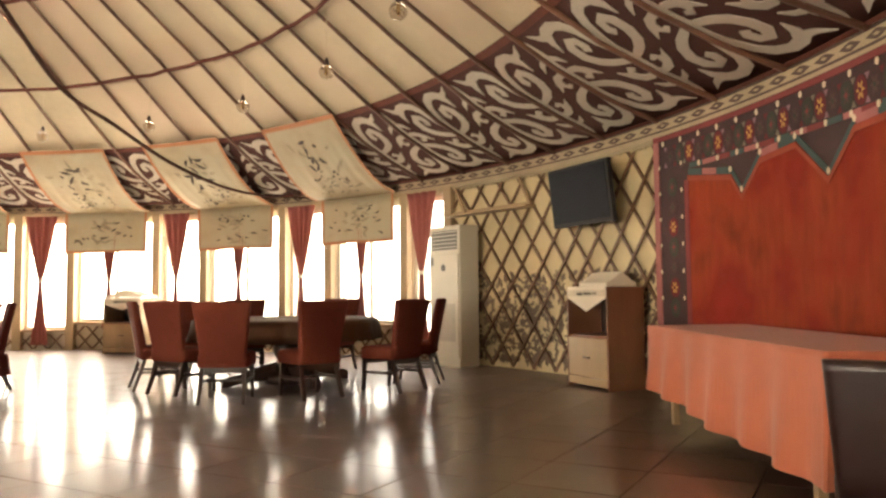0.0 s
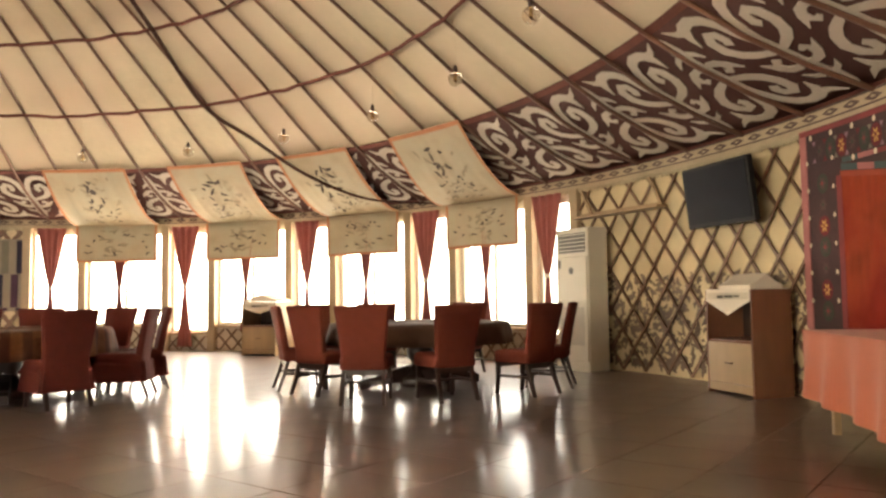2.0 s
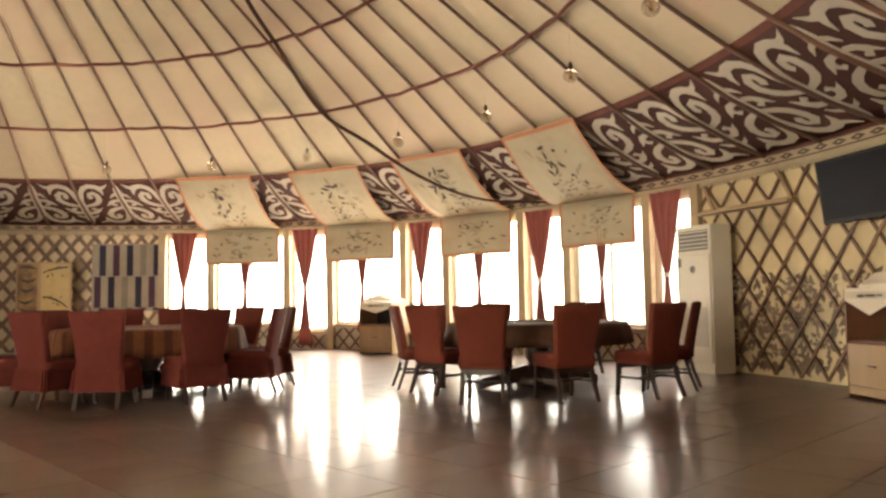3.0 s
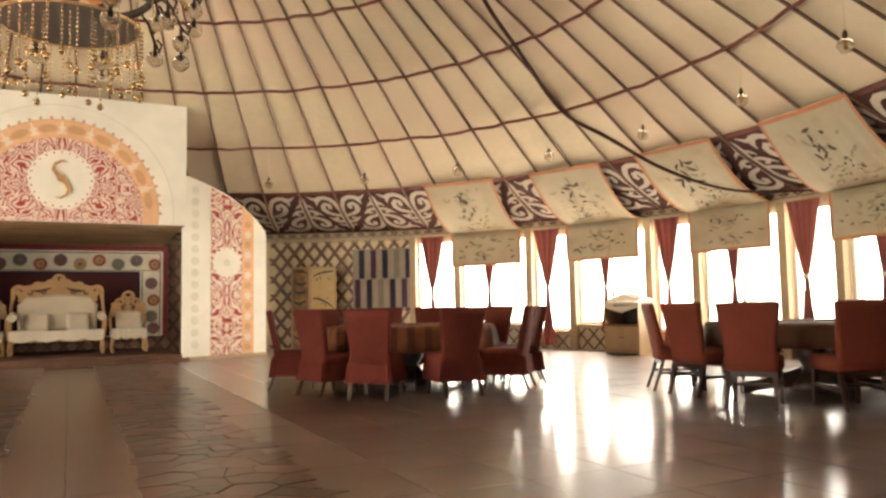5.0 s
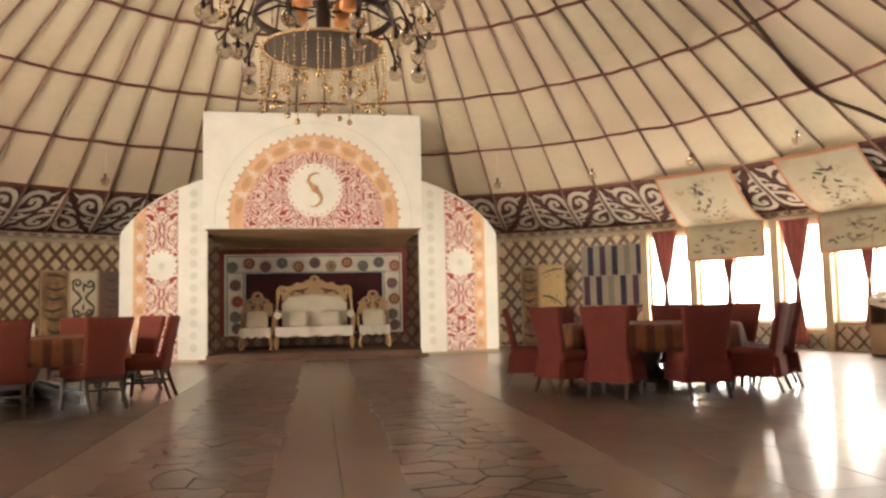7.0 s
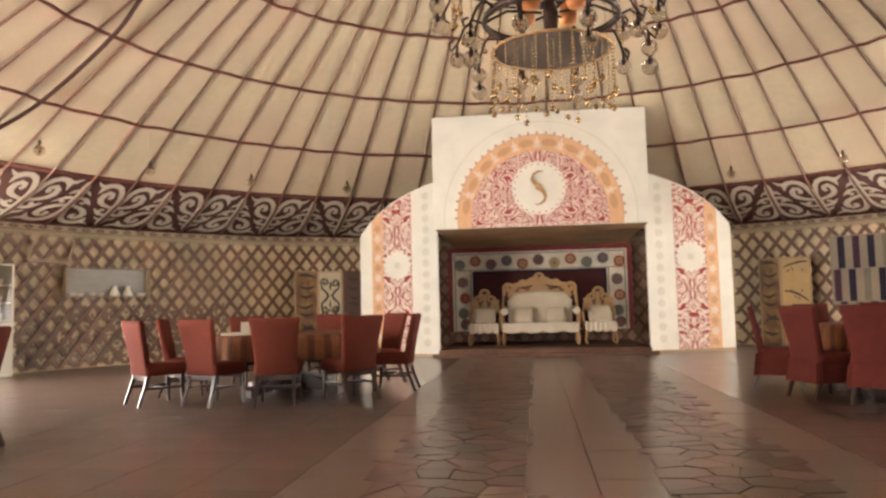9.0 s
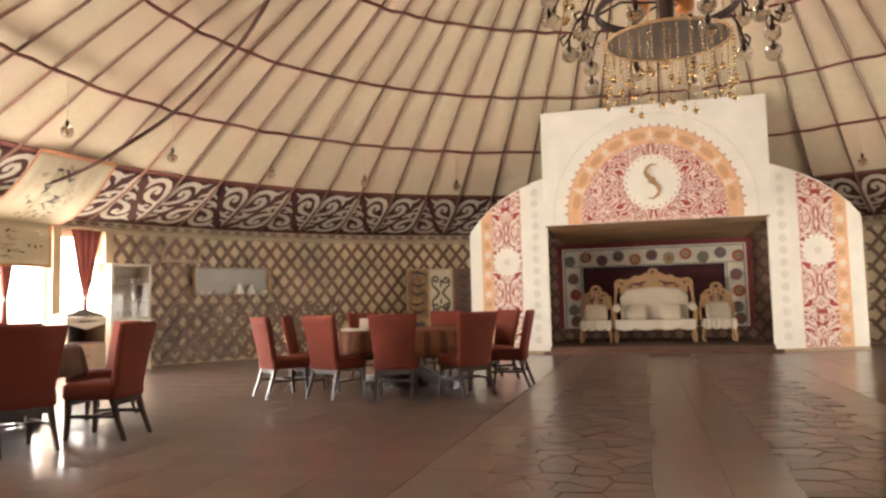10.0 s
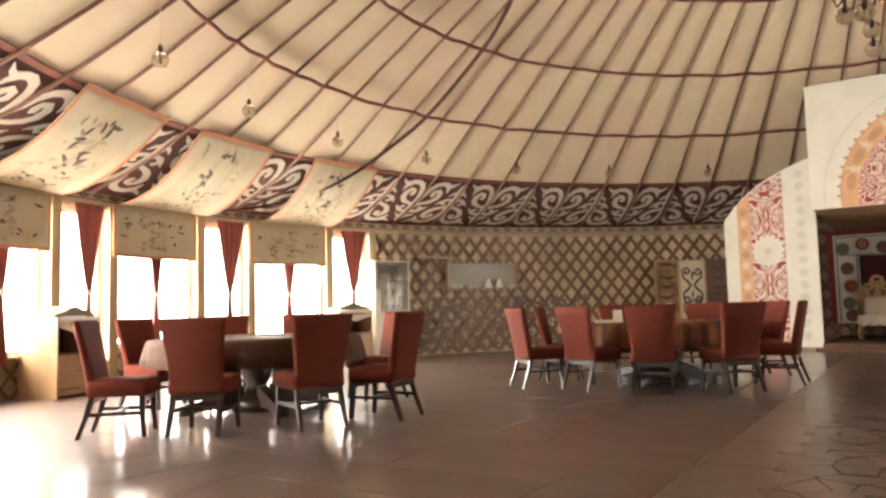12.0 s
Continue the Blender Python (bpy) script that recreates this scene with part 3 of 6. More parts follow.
def leaf_print(a0, a1, z0, z1, count, seed):
    """Dark foliage printed along the foot of the wall cloth."""
    rng = random.Random(seed)
    bm = bmesh.new()
    for _ in range(count):
        az, z, t = rng.uniform(a0, a1), z0 + (z1 - z0) * rng.random() ** 1.2, rng.uniform(0, 6.28)
        s = rng.uniform(0.035, 0.075)
        path = [(s * k * math.cos(t + 0.5 * k), s * k * math.sin(t + 0.5 * k), s * w) for k, w in ((-1, 0.1), (-0.4, 0.8), (0.2, 0.9), (0.7, 0.5), (1.1, 0.05))]
        join(bm, strip(path, lambda x, y, off: at(az + math.degrees(x / R_WALL), R_WALL + 0.029 - off, max(0.02, z + y)), 0.003))
    tagged(part("leaf_print", bm, LEAF_PRINT), "dark foliage printed low on the wall cloth", "print", kind="stuff")


leaf_print(109, 131, 0.1, 1.3, 980, 1)
leaf_print(-69, -42, 0.1, 1.25, 1150, 2)


# ---- stage screen ----
SX, SY = -0.13, 6.62
HALF, Z_OPEN, Z_TOP = 2.17, 2.645, 4.99
stage = thing("stage_screen", pose(SX, SY, 0), "tall white stage screen with red and orange printed arch", "stage screen")
panel = part("upper_panel", box(-HALF, HALF, 0, 0.07, Z_OPEN, Z_TOP, bevel=0.008), STAGE_WHITE, stage)


def flat(x, z, off):
    return (x, -0.002 - off, z)


def patch(name, outline, material, parent, level, place=flat, label=""):
    """A thin printed area on a panel, level layers up."""
    d = 0.003 * level
    return part(name, loft([[place(x, z, d + k) for x, z in outline] for k in (0.0, 0.0025)]), material, parent, label)


def arch(r, z0, cz, n=48):
    """The outline of a round arch that stands on z0."""
    a0 = math.asin((z0 - cz) / r)
    pts = [(r * math.cos(a0 + (math.pi - 2 * a0) * k / n), cz + r * math.sin(a0 + (math.pi - 2 * a0) * k / n)) for k in range(n + 1)]
    return pts


def disc(cx, cz, r, n=24, wave=0.0, teeth=0):
    return [(cx + (r + wave * math.cos(teeth * 2 * math.pi * k / n)) * math.cos(2 * math.pi * k / n), cz + (r + wave * math.cos(teeth * 2 * math.pi * k / n)) * math.sin(2 * math.pi * k / n)) for k in range(n)]


CZ = 2.86
patch("halo_line", arch(1.95, Z_OPEN + 0.002, CZ), PRINT_FAINT, panel, 0)
patch("halo_field", arch(1.93, Z_OPEN + 0.003, CZ), STAGE_WHITE, panel, 1)
patch("print_arch", arch(1.66, Z_OPEN + 0.004, CZ), PRINT_ORANGE, panel, 2, label="orange printed arch")
patch("arch_line", arch(1.675, Z_OPEN + 0.0045, CZ), PRINT_ROSE, panel, 1.4)
for k in range(31):
    a = math.pi * k / 30
    patch("arch_bead", disc(1.70 * math.cos(a), CZ + 1.70 * math.sin(a), 0.030, 8), PRINT_ROSE, panel, 1.9)
for k in range(10):
    a = math.pi * (k + 0.5) / 10
    ca, sa = math.cos(a), math.sin(a)
    oval = [(0.075 * math.cos(2 * math.pi * q / 20), 0.155 * math.sin(2 * math.pi * q / 20)) for q in range(20)]
    patch("arch_motif", [((1.50 + u) * ca - v * sa, CZ + (1.50 + u) * sa + v * ca) for u, v in oval], PRINT_TAN, panel, 3)
    if k:
        a = math.pi * k / 10
        ca, sa = math.cos(a), math.sin(a)
        ray = [(-0.10, -0.085), (-0.02, -0.03), (0.02, -0.07), (0.05, -0.022), (0.14, -0.012), (0.14, 0.012), (0.05, 0.022), (0.02, 0.07), (-0.02, 0.03), (-0.10, 0.085)]
        patch("arch_ray", [((1.50 + u) * ca - v * sa, CZ + (1.50 + u) * sa + v * ca) for u, v in ray], PRINT_PALE, panel, 3)
red = [p for p in arch(1.39, Z_OPEN + 0.004, CZ - 0.06)]
patch("red_field", red, PRINT_LACE, panel, 4, label="deep red printed field")
filigree = bmesh.new()
EZ = 3.42
def in_field(x, z, margin):
    return z > Z_OPEN + 0.07 and math.hypot(x, z - CZ + 0.06) < 1.34 - margin and math.hypot(x, z - EZ) > 0.57


def blot(bm, place, x, z, r, wave, lobes, lift):
    loft([[place(px, pz, d) for px, pz in disc(x, z, r, 6 * lobes, wave, lobes)] for d in (lift, lift + 0.0025)], bm)


for ring, (r, count, size) in enumerate(((0.645, 24, 0.042), (0.765, 22, 0.056), (0.90, 26, 0.062), (1.04, 28, 0.066), (1.18, 32, 0.066), (1.33, 34, 0.07), (1.48, 36, 0.07))):
    for k in range(count):
        a = 2 * math.pi * (k + 0.5 * (ring % 2)) / count
        x, z = r * math.cos(a), EZ + r * math.sin(a)
        if not in_field(x, z, 0.08):
            continue
        turn = math.degrees(a)
        side = 1 if (k % 2) == (ring % 2) else -1
        if ring % 2 == 0 or k % 2:
            continue
        if k % 4 == 0:
            blot(filigree, flat, x, z, size * 0.74, size * 0.30, 4, 0.0146)
        else:
            p = volute(x, z, size, 0.014, turn + 90 * side, turn + 90 * side + side * 330, 0.030, 0.034, n=10)
            join(filigree, strip(p, lambda px, pz, off: flat(px, pz, 0.0146 + off), 0.0025))
for k in range(-8, 9):
    for z, w in ((Z_OPEN + 0.045, 0.028),):
        if abs(0.15 * k) < 1.25:
            loft([[flat(px, pz, d) for px, pz in disc(0.15 * k, z, w, 10, 0.015, 2)] for d in (0.0146, 0.017)], filigree)
tagged(part("filigree", filigree, PRINT_PALE, panel, "pale printed filigree"), kind="stuff")
patch("medallion", disc(0, EZ, 0.545, 72, 0.014, 24), STAGE_WHITE, panel, 5, label="white round medallion")
for k in range(24):
    a = 2 * math.pi * k / 24
    patch("medallion_dot", disc(0.50 * math.cos(a), EZ + 0.50 * math.sin(a), 0.016, 8), PRINT_RED, panel, 6)
scroll_s = [(0.10, 0.33, 0.004), (0.0, 0.34, 0.03), (-0.10, 0.28, 0.05), (-0.13, 0.18, 0.065), (-0.06, 0.08, 0.08), (0.02, 0.0, 0.09), (0.09, -0.08, 0.08), (0.13, -0.18, 0.065), (0.10, -0.27, 0.05), (0.0, -0.34, 0.03), (-0.10, -0.33, 0.004)]
part("emblem", strip(scroll_s, lambda x, z, off: flat(x, EZ + z, 0.016 + off), 0.05), GOLD, panel, "gilded scroll emblem")
part("emblem_boss", loft([[flat(px, pz, 0.016 + d) for px, pz in disc(0.0, EZ + 0.02, r, 14)] for r, d in ((0.07, 0), (0.075, 0.04), (0.03, 0.075))]), GOLD, panel)

# side wings
W_IN, W_Y = 2.20, 0.78


def wing_place(sx):
    return lambda x, z, off: (sx * (W_IN + x), W_Y + 0.36 * x - 0.002 - off, z)


def wing(sx):
    """A tall side panel whose outer shoulder falls in a curve, with its prints."""
    outline = [(0.0, 0.0), (0.0, 3.78), (0.20, 3.74), (0.62, 3.60), (1.05, 3.41), (1.35, 3.21), (1.62, 2.98), (1.83, 2.74), (1.86, 2.66), (1.86, 0.0)]
    place = wing_place(sx)
    ob = part("wing_panel", loft([[place(x, z, -d) for x, z in outline] for d in (0.002, 0.14)]), STAGE_WHITE, stage)
    orange = [(1.20, 0.02), (1.20, 3.30), (1.35, 3.19), (1.54, 3.03), (1.56, 2.95), (1.56, 0.02)]
    patch("print_border", orange, PRINT_ORANGE, ob, 0, place)
    for k in range(13):
        patch("border_motif", disc(1.42, 0.2 + 0.22 * k, 0.078, 18, 0.018, 5), PRINT_PALE if k % 2 else PRINT_TAN, ob, 1, place)
    patch("red_column", [(0.60, 0.02), (0.60, 3.57), (1.05, 3.37), (1.29, 3.22), (1.29, 0.02)], WING_LACE, ob, 1, place, "red printed column")
    lace = bmesh.new()
    for k in range(27):
        z = 0.09 + 0.122 * k
        for col in range(-2, 3):
            x, zz = 0.95 + 0.118 * col, z + (0.03 if col % 2 else 0.0)
            if abs(zz - 2.0) < 0.36 and abs(x - 0.95) < 0.33 and math.hypot(x - 0.95, zz - 2.0) < 0.34 or zz > 3.40 - 0.40 * (x - 0.66):
                continue
            if (k + col) % 4:
                continue
            if k % 2 == 0:
                blot(lace, place, x, zz, 0.042, 0.018, 4, 0.0066)
            else:
                side = 1 if col > 0 or (col == 0 and k % 2) else -1
                p = volute(x, zz, 0.050, 0.012, 90 + 180 * (k % 2), 90 + 180 * (k % 2) + side * 340, 0.026, 0.03, n=10)
                join(lace, strip(p, lambda px, pz, off: place(px, pz, 0.0066 + off), 0.0025))
    tagged(part("filigree", lace, PRINT_PALE, ob, "pale printed filigree"), kind="stuff")
    patch("medallion", disc(0.95, 2.0, 0.315, 64, 0.032, 16), STAGE_WHITE, ob, 4, place)
    patch("medallion_heart", disc(0.95, 2.0, 0.075, 20, 0.012, 8), PRINT_FAINT, ob, 5, place)
    for k in range(14):
        patch("faint_motif", disc(0.27, 0.3 + 0.245 * k, 0.085, 16, 0.012, 8), PRINT_FAINT, ob, 0, place)
    part("wing_plinth", loft([[place(x, z, d) for x, z in ((-0.02, 0.0), (1.87, 0.0), (1.87, 0.06), (-0.02, 0.06))] for d in (0.004, 0.03)]), POST, ob)


wing(-1)
wing(1)

PODIUM = shade("worn_brown_carpet", (0.135, 0.075, 0.052), 0.85, vary=0.3, scale=9, bump=0.3, bump_scale=160, spec=0.15)
tagged(part("stage_podium", box(SX - 2.18, SX + 2.18, 7.12, 10.55, 0.0, 0.15, bevel=0.012), PODIUM), "low dark brown stage podium", "podium")
tagged(part("podium_step", box(SX - 2.30, SX + 2.30, 6.98, 7.11, 0.0, 0.075, bevel=0.01), PODIUM), "narrow brown step before the podium", "step")
canopy = part("stage_canopy", sheet(lambda u, v: (SX + (u - 0.5) * 2 * (HALF - 0.02), SY + 0.09 + 3.8 * v, Z_OPEN + 0.02 - 0.10 * v - 0.012 * math.sin(v * 40)), 20, 40, 0.02), shade("canopy_brocade", (0.32, 0.18, 0.08), 0.7, vary=0.4, scale=16, bump=0.3), None)
tagged(canopy, "gold-brown brocade canopy over the stage", "canopy")
part("canopy_fringe", box(SX - HALF + 0.02, SX + HALF - 0.02, SY + 3.86, SY + 3.88, Z_OPEN - 0.17, Z_OPEN - 0.08), MAROON, canopy)

# embroidered hanging behind the sofa
hanging = thing("embroidered_hanging", pose(SX - 0.03, 10.52, 0), "white embroidered hanging with round medallions and red edge", "wall hanging")
part("red_edge", sheet(lambda u, v: ((u - 0.5) * 4.62, 0.012 * math.sin(u * 20), 0.40 + 2.14 * v), 24, 4, 0.01), MAROON, hanging)
part("white_field", sheet(lambda u, v: ((u - 0.5) * 4.38, -0.014 + 0.012 * math.sin(u * 20), 0.42 + 2.0 * v), 24, 4, 0.01), shade("embroidery_ground", (0.76, 0.70, 0.58), 0.9, vary=0.3, scale=40, bump=0.2), hanging)
part("maroon_centre", box(-1.62, 1.62, -0.045, -0.03, 0.45, 1.90), shade("maroon_velvet", (0.07, 0.014, 0.016), 0.9, vary=0.3, scale=10), hanging)
part("inner_braid", box(-1.68, 1.68, -0.040, -0.032, 1.90, 1.94), NAVY, hanging)
for sx in (-1, 1):
    part("inner_braid", box(sx * 1.65 - 0.03, sx * 1.65 + 0.03, -0.040, -0.032, 0.45, 1.90), NAVY, hanging)
GREY_GREEN = shade("grey_green_medallion", (0.21, 0.20, 0.15), 0.9, vary=0.25)
DUSTY = shade("dusty_plum_felt", (0.19, 0.115, 0.11), 0.9, vary=0.25)
RUSTY = shade("rust_felt", (0.36, 0.075, 0.04), 0.9, vary=0.25)
GREY = shade("slate_felt", (0.16, 0.15, 0.16), 0.9, vary=0.25)
SAND = shade("sand_felt", (0.42, 0.30, 0.15), 0.9, vary=0.25)
ring_tints = [GREY_GREEN, RUSTY, DUSTY, GREY, RUSTY, DUSTY, SAND, RUSTY, GREY_GREEN, GREY, RUSTY]
spots = [(-2.0 + 0.4 * k, 2.15 + (0.045 if k % 2 else -0.045), ring_tints[k]) for k in range(11)]
spots += [(sx * 1.93 + 0.05 * (n % 2), z, t) for sx in (-1, 1) for n, (z, t) in enumerate(((1.66, DUSTY), (1.26, RUSTY), (0.88, GREY_GREEN), (0.60, DUSTY)))]
for k, (x, z, tint) in enumerate(spots):
    lift = lambda px, pz, off: (px, -0.045 - off, pz)
    medal = patch("medallion", disc(x, z, 0.138, 42, 0.008, 14), tint, hanging, 0, lift)
    patch("medallion_ring", disc(x, z, 0.085, 28, 0.012, 7), SAND if tint is RUSTY and k % 3 == 1 else DUSTY if tint is GREY else tint, medal, 1, lift)
    patch("medallion_heart", disc(x, z, 0.036, 10), RUSTY if tint in (SAND, DUSTY) else GREY_GREEN, medal, 2, lift)
for x0, x1, z0, z1 in ((-2.14, 2.14, 2.36, 2.385), (-2.14, 2.14, 1.955, 1.975), (-2.14, -2.115, 0.44, 2.36), (2.115, 2.14, 0.44, 2.36), (-1.74, -1.715, 0.44, 1.955), (1.715, 1.74, 0.44, 1.955)):
    part("stitched_line", box(x0, x1, -0.034, -0.028, z0, z1), GREY_GREEN, hanging)


# gilded suite on the podium
def cushion(w, h, d, name, parent, m, material=CREAM_SATIN):
    rings = []
    for k in range(7):
        t = -1 + 2 * k / 6
        s = (1 - abs(t) ** 3) ** 0.5 * 0.30 + 0.70
        rings.append([(x * s, t * d / 2, y * s) for x, y in rounded(w, h, min(w, h) * 0.22, 4)])
    ob = smooth(part(name, loft(rings), material, parent))
    ob.matrix_local = m
    return ob


CUTOUT_DARK = shade("crest_cutout_dark", (0.16, 0.075, 0.035), 0.5, vary=0.25, scale=20)


def gilt_seat(m, width, crest, label, name, arms):
    """A carved gilded seat that looks along -y."""
    ob = thing(name, m, label, "sofa" if arms else "chair")
    h = width / 2
    for sx in (-1, 1):
        part("leg", tube([(sx * (h - 0.05), -0.26, 0.0), (sx * (h - 0.02), -0.30, 0.12), (sx * (h - 0.06), -0.27, 0.30)], 0.032, 8, taper=[1.2, 0.8, 1.3]), GOLD, ob)
        part("leg", tube([(sx * (h - 0.05), 0.26, 0.0), (sx * (h - 0.06), 0.25, 0.30)], 0.03, 8), GOLD, ob)
        part("back_post", tube([(sx * (h - 0.04), 0.27, 0.3), (sx * (h - 0.01), 0.31, 0.75), (sx * (h - 0.06), 0.35, crest - 0.32)], 0.032, 8), GOLD, ob)
        place = lambda x, z, off: (x, 0.315 - off, z)
        join_bm = strip(volute(sx * h * (0.80 if arms else 0.62), crest - (0.30 if arms else 0.34), 0.13 if arms else 0.085, 0.03, 90 - 70 * sx, 90 - 70 * sx + sx * 430, 0.075, 0.06, lead=[(sx * (h - 0.06), crest - 0.47, 0.08)]), place, 0.05)
        part("crest_scroll", join_bm, GOLD, ob)
        if arms:
            part("crest_scroll", strip([(sx * h * 0.70, crest - 0.24, 0.10), (sx * h * 0.42, crest - 0.19, 0.13), (sx * h * 0.22, crest - 0.15, 0.15), (0, crest - 0.10, 0.18)], place, 0.05), GOLD, ob)
            part("arm", tube([(sx * (h - 0.03), 0.29, 0.78), (sx * (h + 0.01), 0.0, 0.74), (sx * (h + 0.0), -0.24, 0.70), (sx * (h - 0.01), -0.30, 0.52), (sx * (h - 0.03), -0.27, 0.33)], 0.035, 8), GOLD, ob)
            part("arm_pad", tube([(sx * (h - 0.07), 0.22, 0.80), (sx * (h - 0.07), -0.26, 0.76)], 0.085, 10), CREAM_SATIN, ob)
    wave = [(-1 + 2 * k / 40) for k in range(41)]
    outline = [(h * 0.84 * t, crest - 0.40 - 0.12 * t * t) for t in wave] + [(h * 0.84 * t, crest - 0.225 + 0.04 * math.cos(7.5 * t) - 0.11 * abs(t) + (0.10 * (1 - abs(t) / 0.22) if abs(t) < 0.22 else 0)) for t in reversed(wave)]
    part("crest_board", loft([[(x, y, z) for x, z in outline] for y in (0.325, 0.36)]), GOLD, ob, "carved gilded crest board")
    for sx in (-1, 1):
        # dark curls laid on the board as the shaded cutouts of the carving
        for cx, cz, r0 in ((0.30, crest - 0.30, 0.085), (0.58, crest - 0.32, 0.075)):
            part("crest_scroll", strip(volute(sx * h * cx, cz, r0, 0.02, 90 + 60 * sx, 90 + 60 * sx - sx * 400, 0.035, 0.045), lambda x, z, off: (x, 0.323 - off, z), 0.03), CUTOUT_DARK, ob)
        for cx, cz, r0 in ((0.17, crest - 0.12, 0.075), (0.42, crest - 0.19, 0.10), (0.68, crest - 0.27, 0.085)):
            part("crest_scroll", strip(volute(sx * h * cx, cz, r0, 0.02, 90 - 80 * sx, 90 - 80 * sx + sx * 410, 0.05, 0.05), lambda x, z, off: (x, 0.322 - off, z), 0.045), GOLD, ob)
    part("crest_shell", strip(volute(0, crest - 0.06, 0.11, 0.10, -20, 200, 0.06, 0.06), lambda x, z, off: (x, 0.315 - off, z), 0.06), GOLD, ob)
    part("seat_rail", box(-h + 0.05, h - 0.05, -0.28, 0.28, 0.27, 0.34, bevel=0.01), GOLD, ob)
    smooth(part("seat", loft([[(x, y - 0.02, z) for x, y in rounded(width - 0.10 * k, 0.60 - 0.05 * k, 0.06, 3)] for k, z in ((0.4, 0.33), (0, 0.37), (0, 0.43), (0.6, 0.48))]), CREAM_SATIN, ob))
    back = [(-(h - 0.15), 0.50), (-(h - 0.14), crest - 0.58), (-(h - 0.30), crest - 0.42), (0, crest - 0.36), (h - 0.30, crest - 0.42), (h - 0.14, crest - 0.58), (h - 0.15, 0.50)]
    part("back_pad", loft([[(x * s, y, 0.8 + (z - 0.8) * s) for x, z in back] for y, s in ((0.32, 1.0), (0.27, 1.0), (0.24, 0.93))]), CREAM_SATIN, ob)
    drape = part("throw", sheet(lambda u, v: ((u - 0.5) * (width - 0.06), -0.335 - 0.006 * math.sin(u * 40), 0.49 - (0.17 + 0.05 * abs(math.sin(u * 12))) * v), 48, 4, 0.006), LINEN, ob, "cream throw over the seat edge")
    part("throw_top", box(-h + 0.05, h - 0.05, -0.335, 0.2, 0.484, 0.495), LINEN, ob)
    return ob


gilt_seat(pose(-0.17, 8.95, 0.15), 1.78, 1.60, "gilded carved sofa with cream upholstery", "gilded_sofa", True)
for x in (-1.47, 1.19):
    gilt_seat(pose(x, 9.0, 0.15), 0.74, 1.24, "gilded side chair with cream upholstery", "gilded_chair", False)
for x, w in ((-0.55, 0.46), (0.20, 0.46), (-1.47, 0.52), (1.19, 0.52)):
    pillow = cushion(w, 0.38, 0.14, "throw_pillow", None, Matrix())
    pillow.matrix_world = pose(x, 9.06, 0.15 + 0.495 + 0.17, -14, 0, random.Random(int(x * 100)).uniform(-6, 6))
    tagged(pillow, "cream square cushion leaning on a gilded seat", "cushion")


# ---- dining furniture ----
def leg_bar(x0, y0, x1, y1, z0, z1, w0, w1):
    return loft([[(x + sx * w / 2, y + sy * w / 2, z) for sx, sy in ((-1, -1), (1, -1), (1, 1), (-1, 1))] for x, y, z, w in ((x0, y0, z0, w0), ((x0 + x1) / 2, (y0 + y1) / 2 + 0.008 * (1 if y0 < 0 else -1), (z0 + z1) / 2, (w0 + w1) / 2), (x1, y1, z1, w1))])


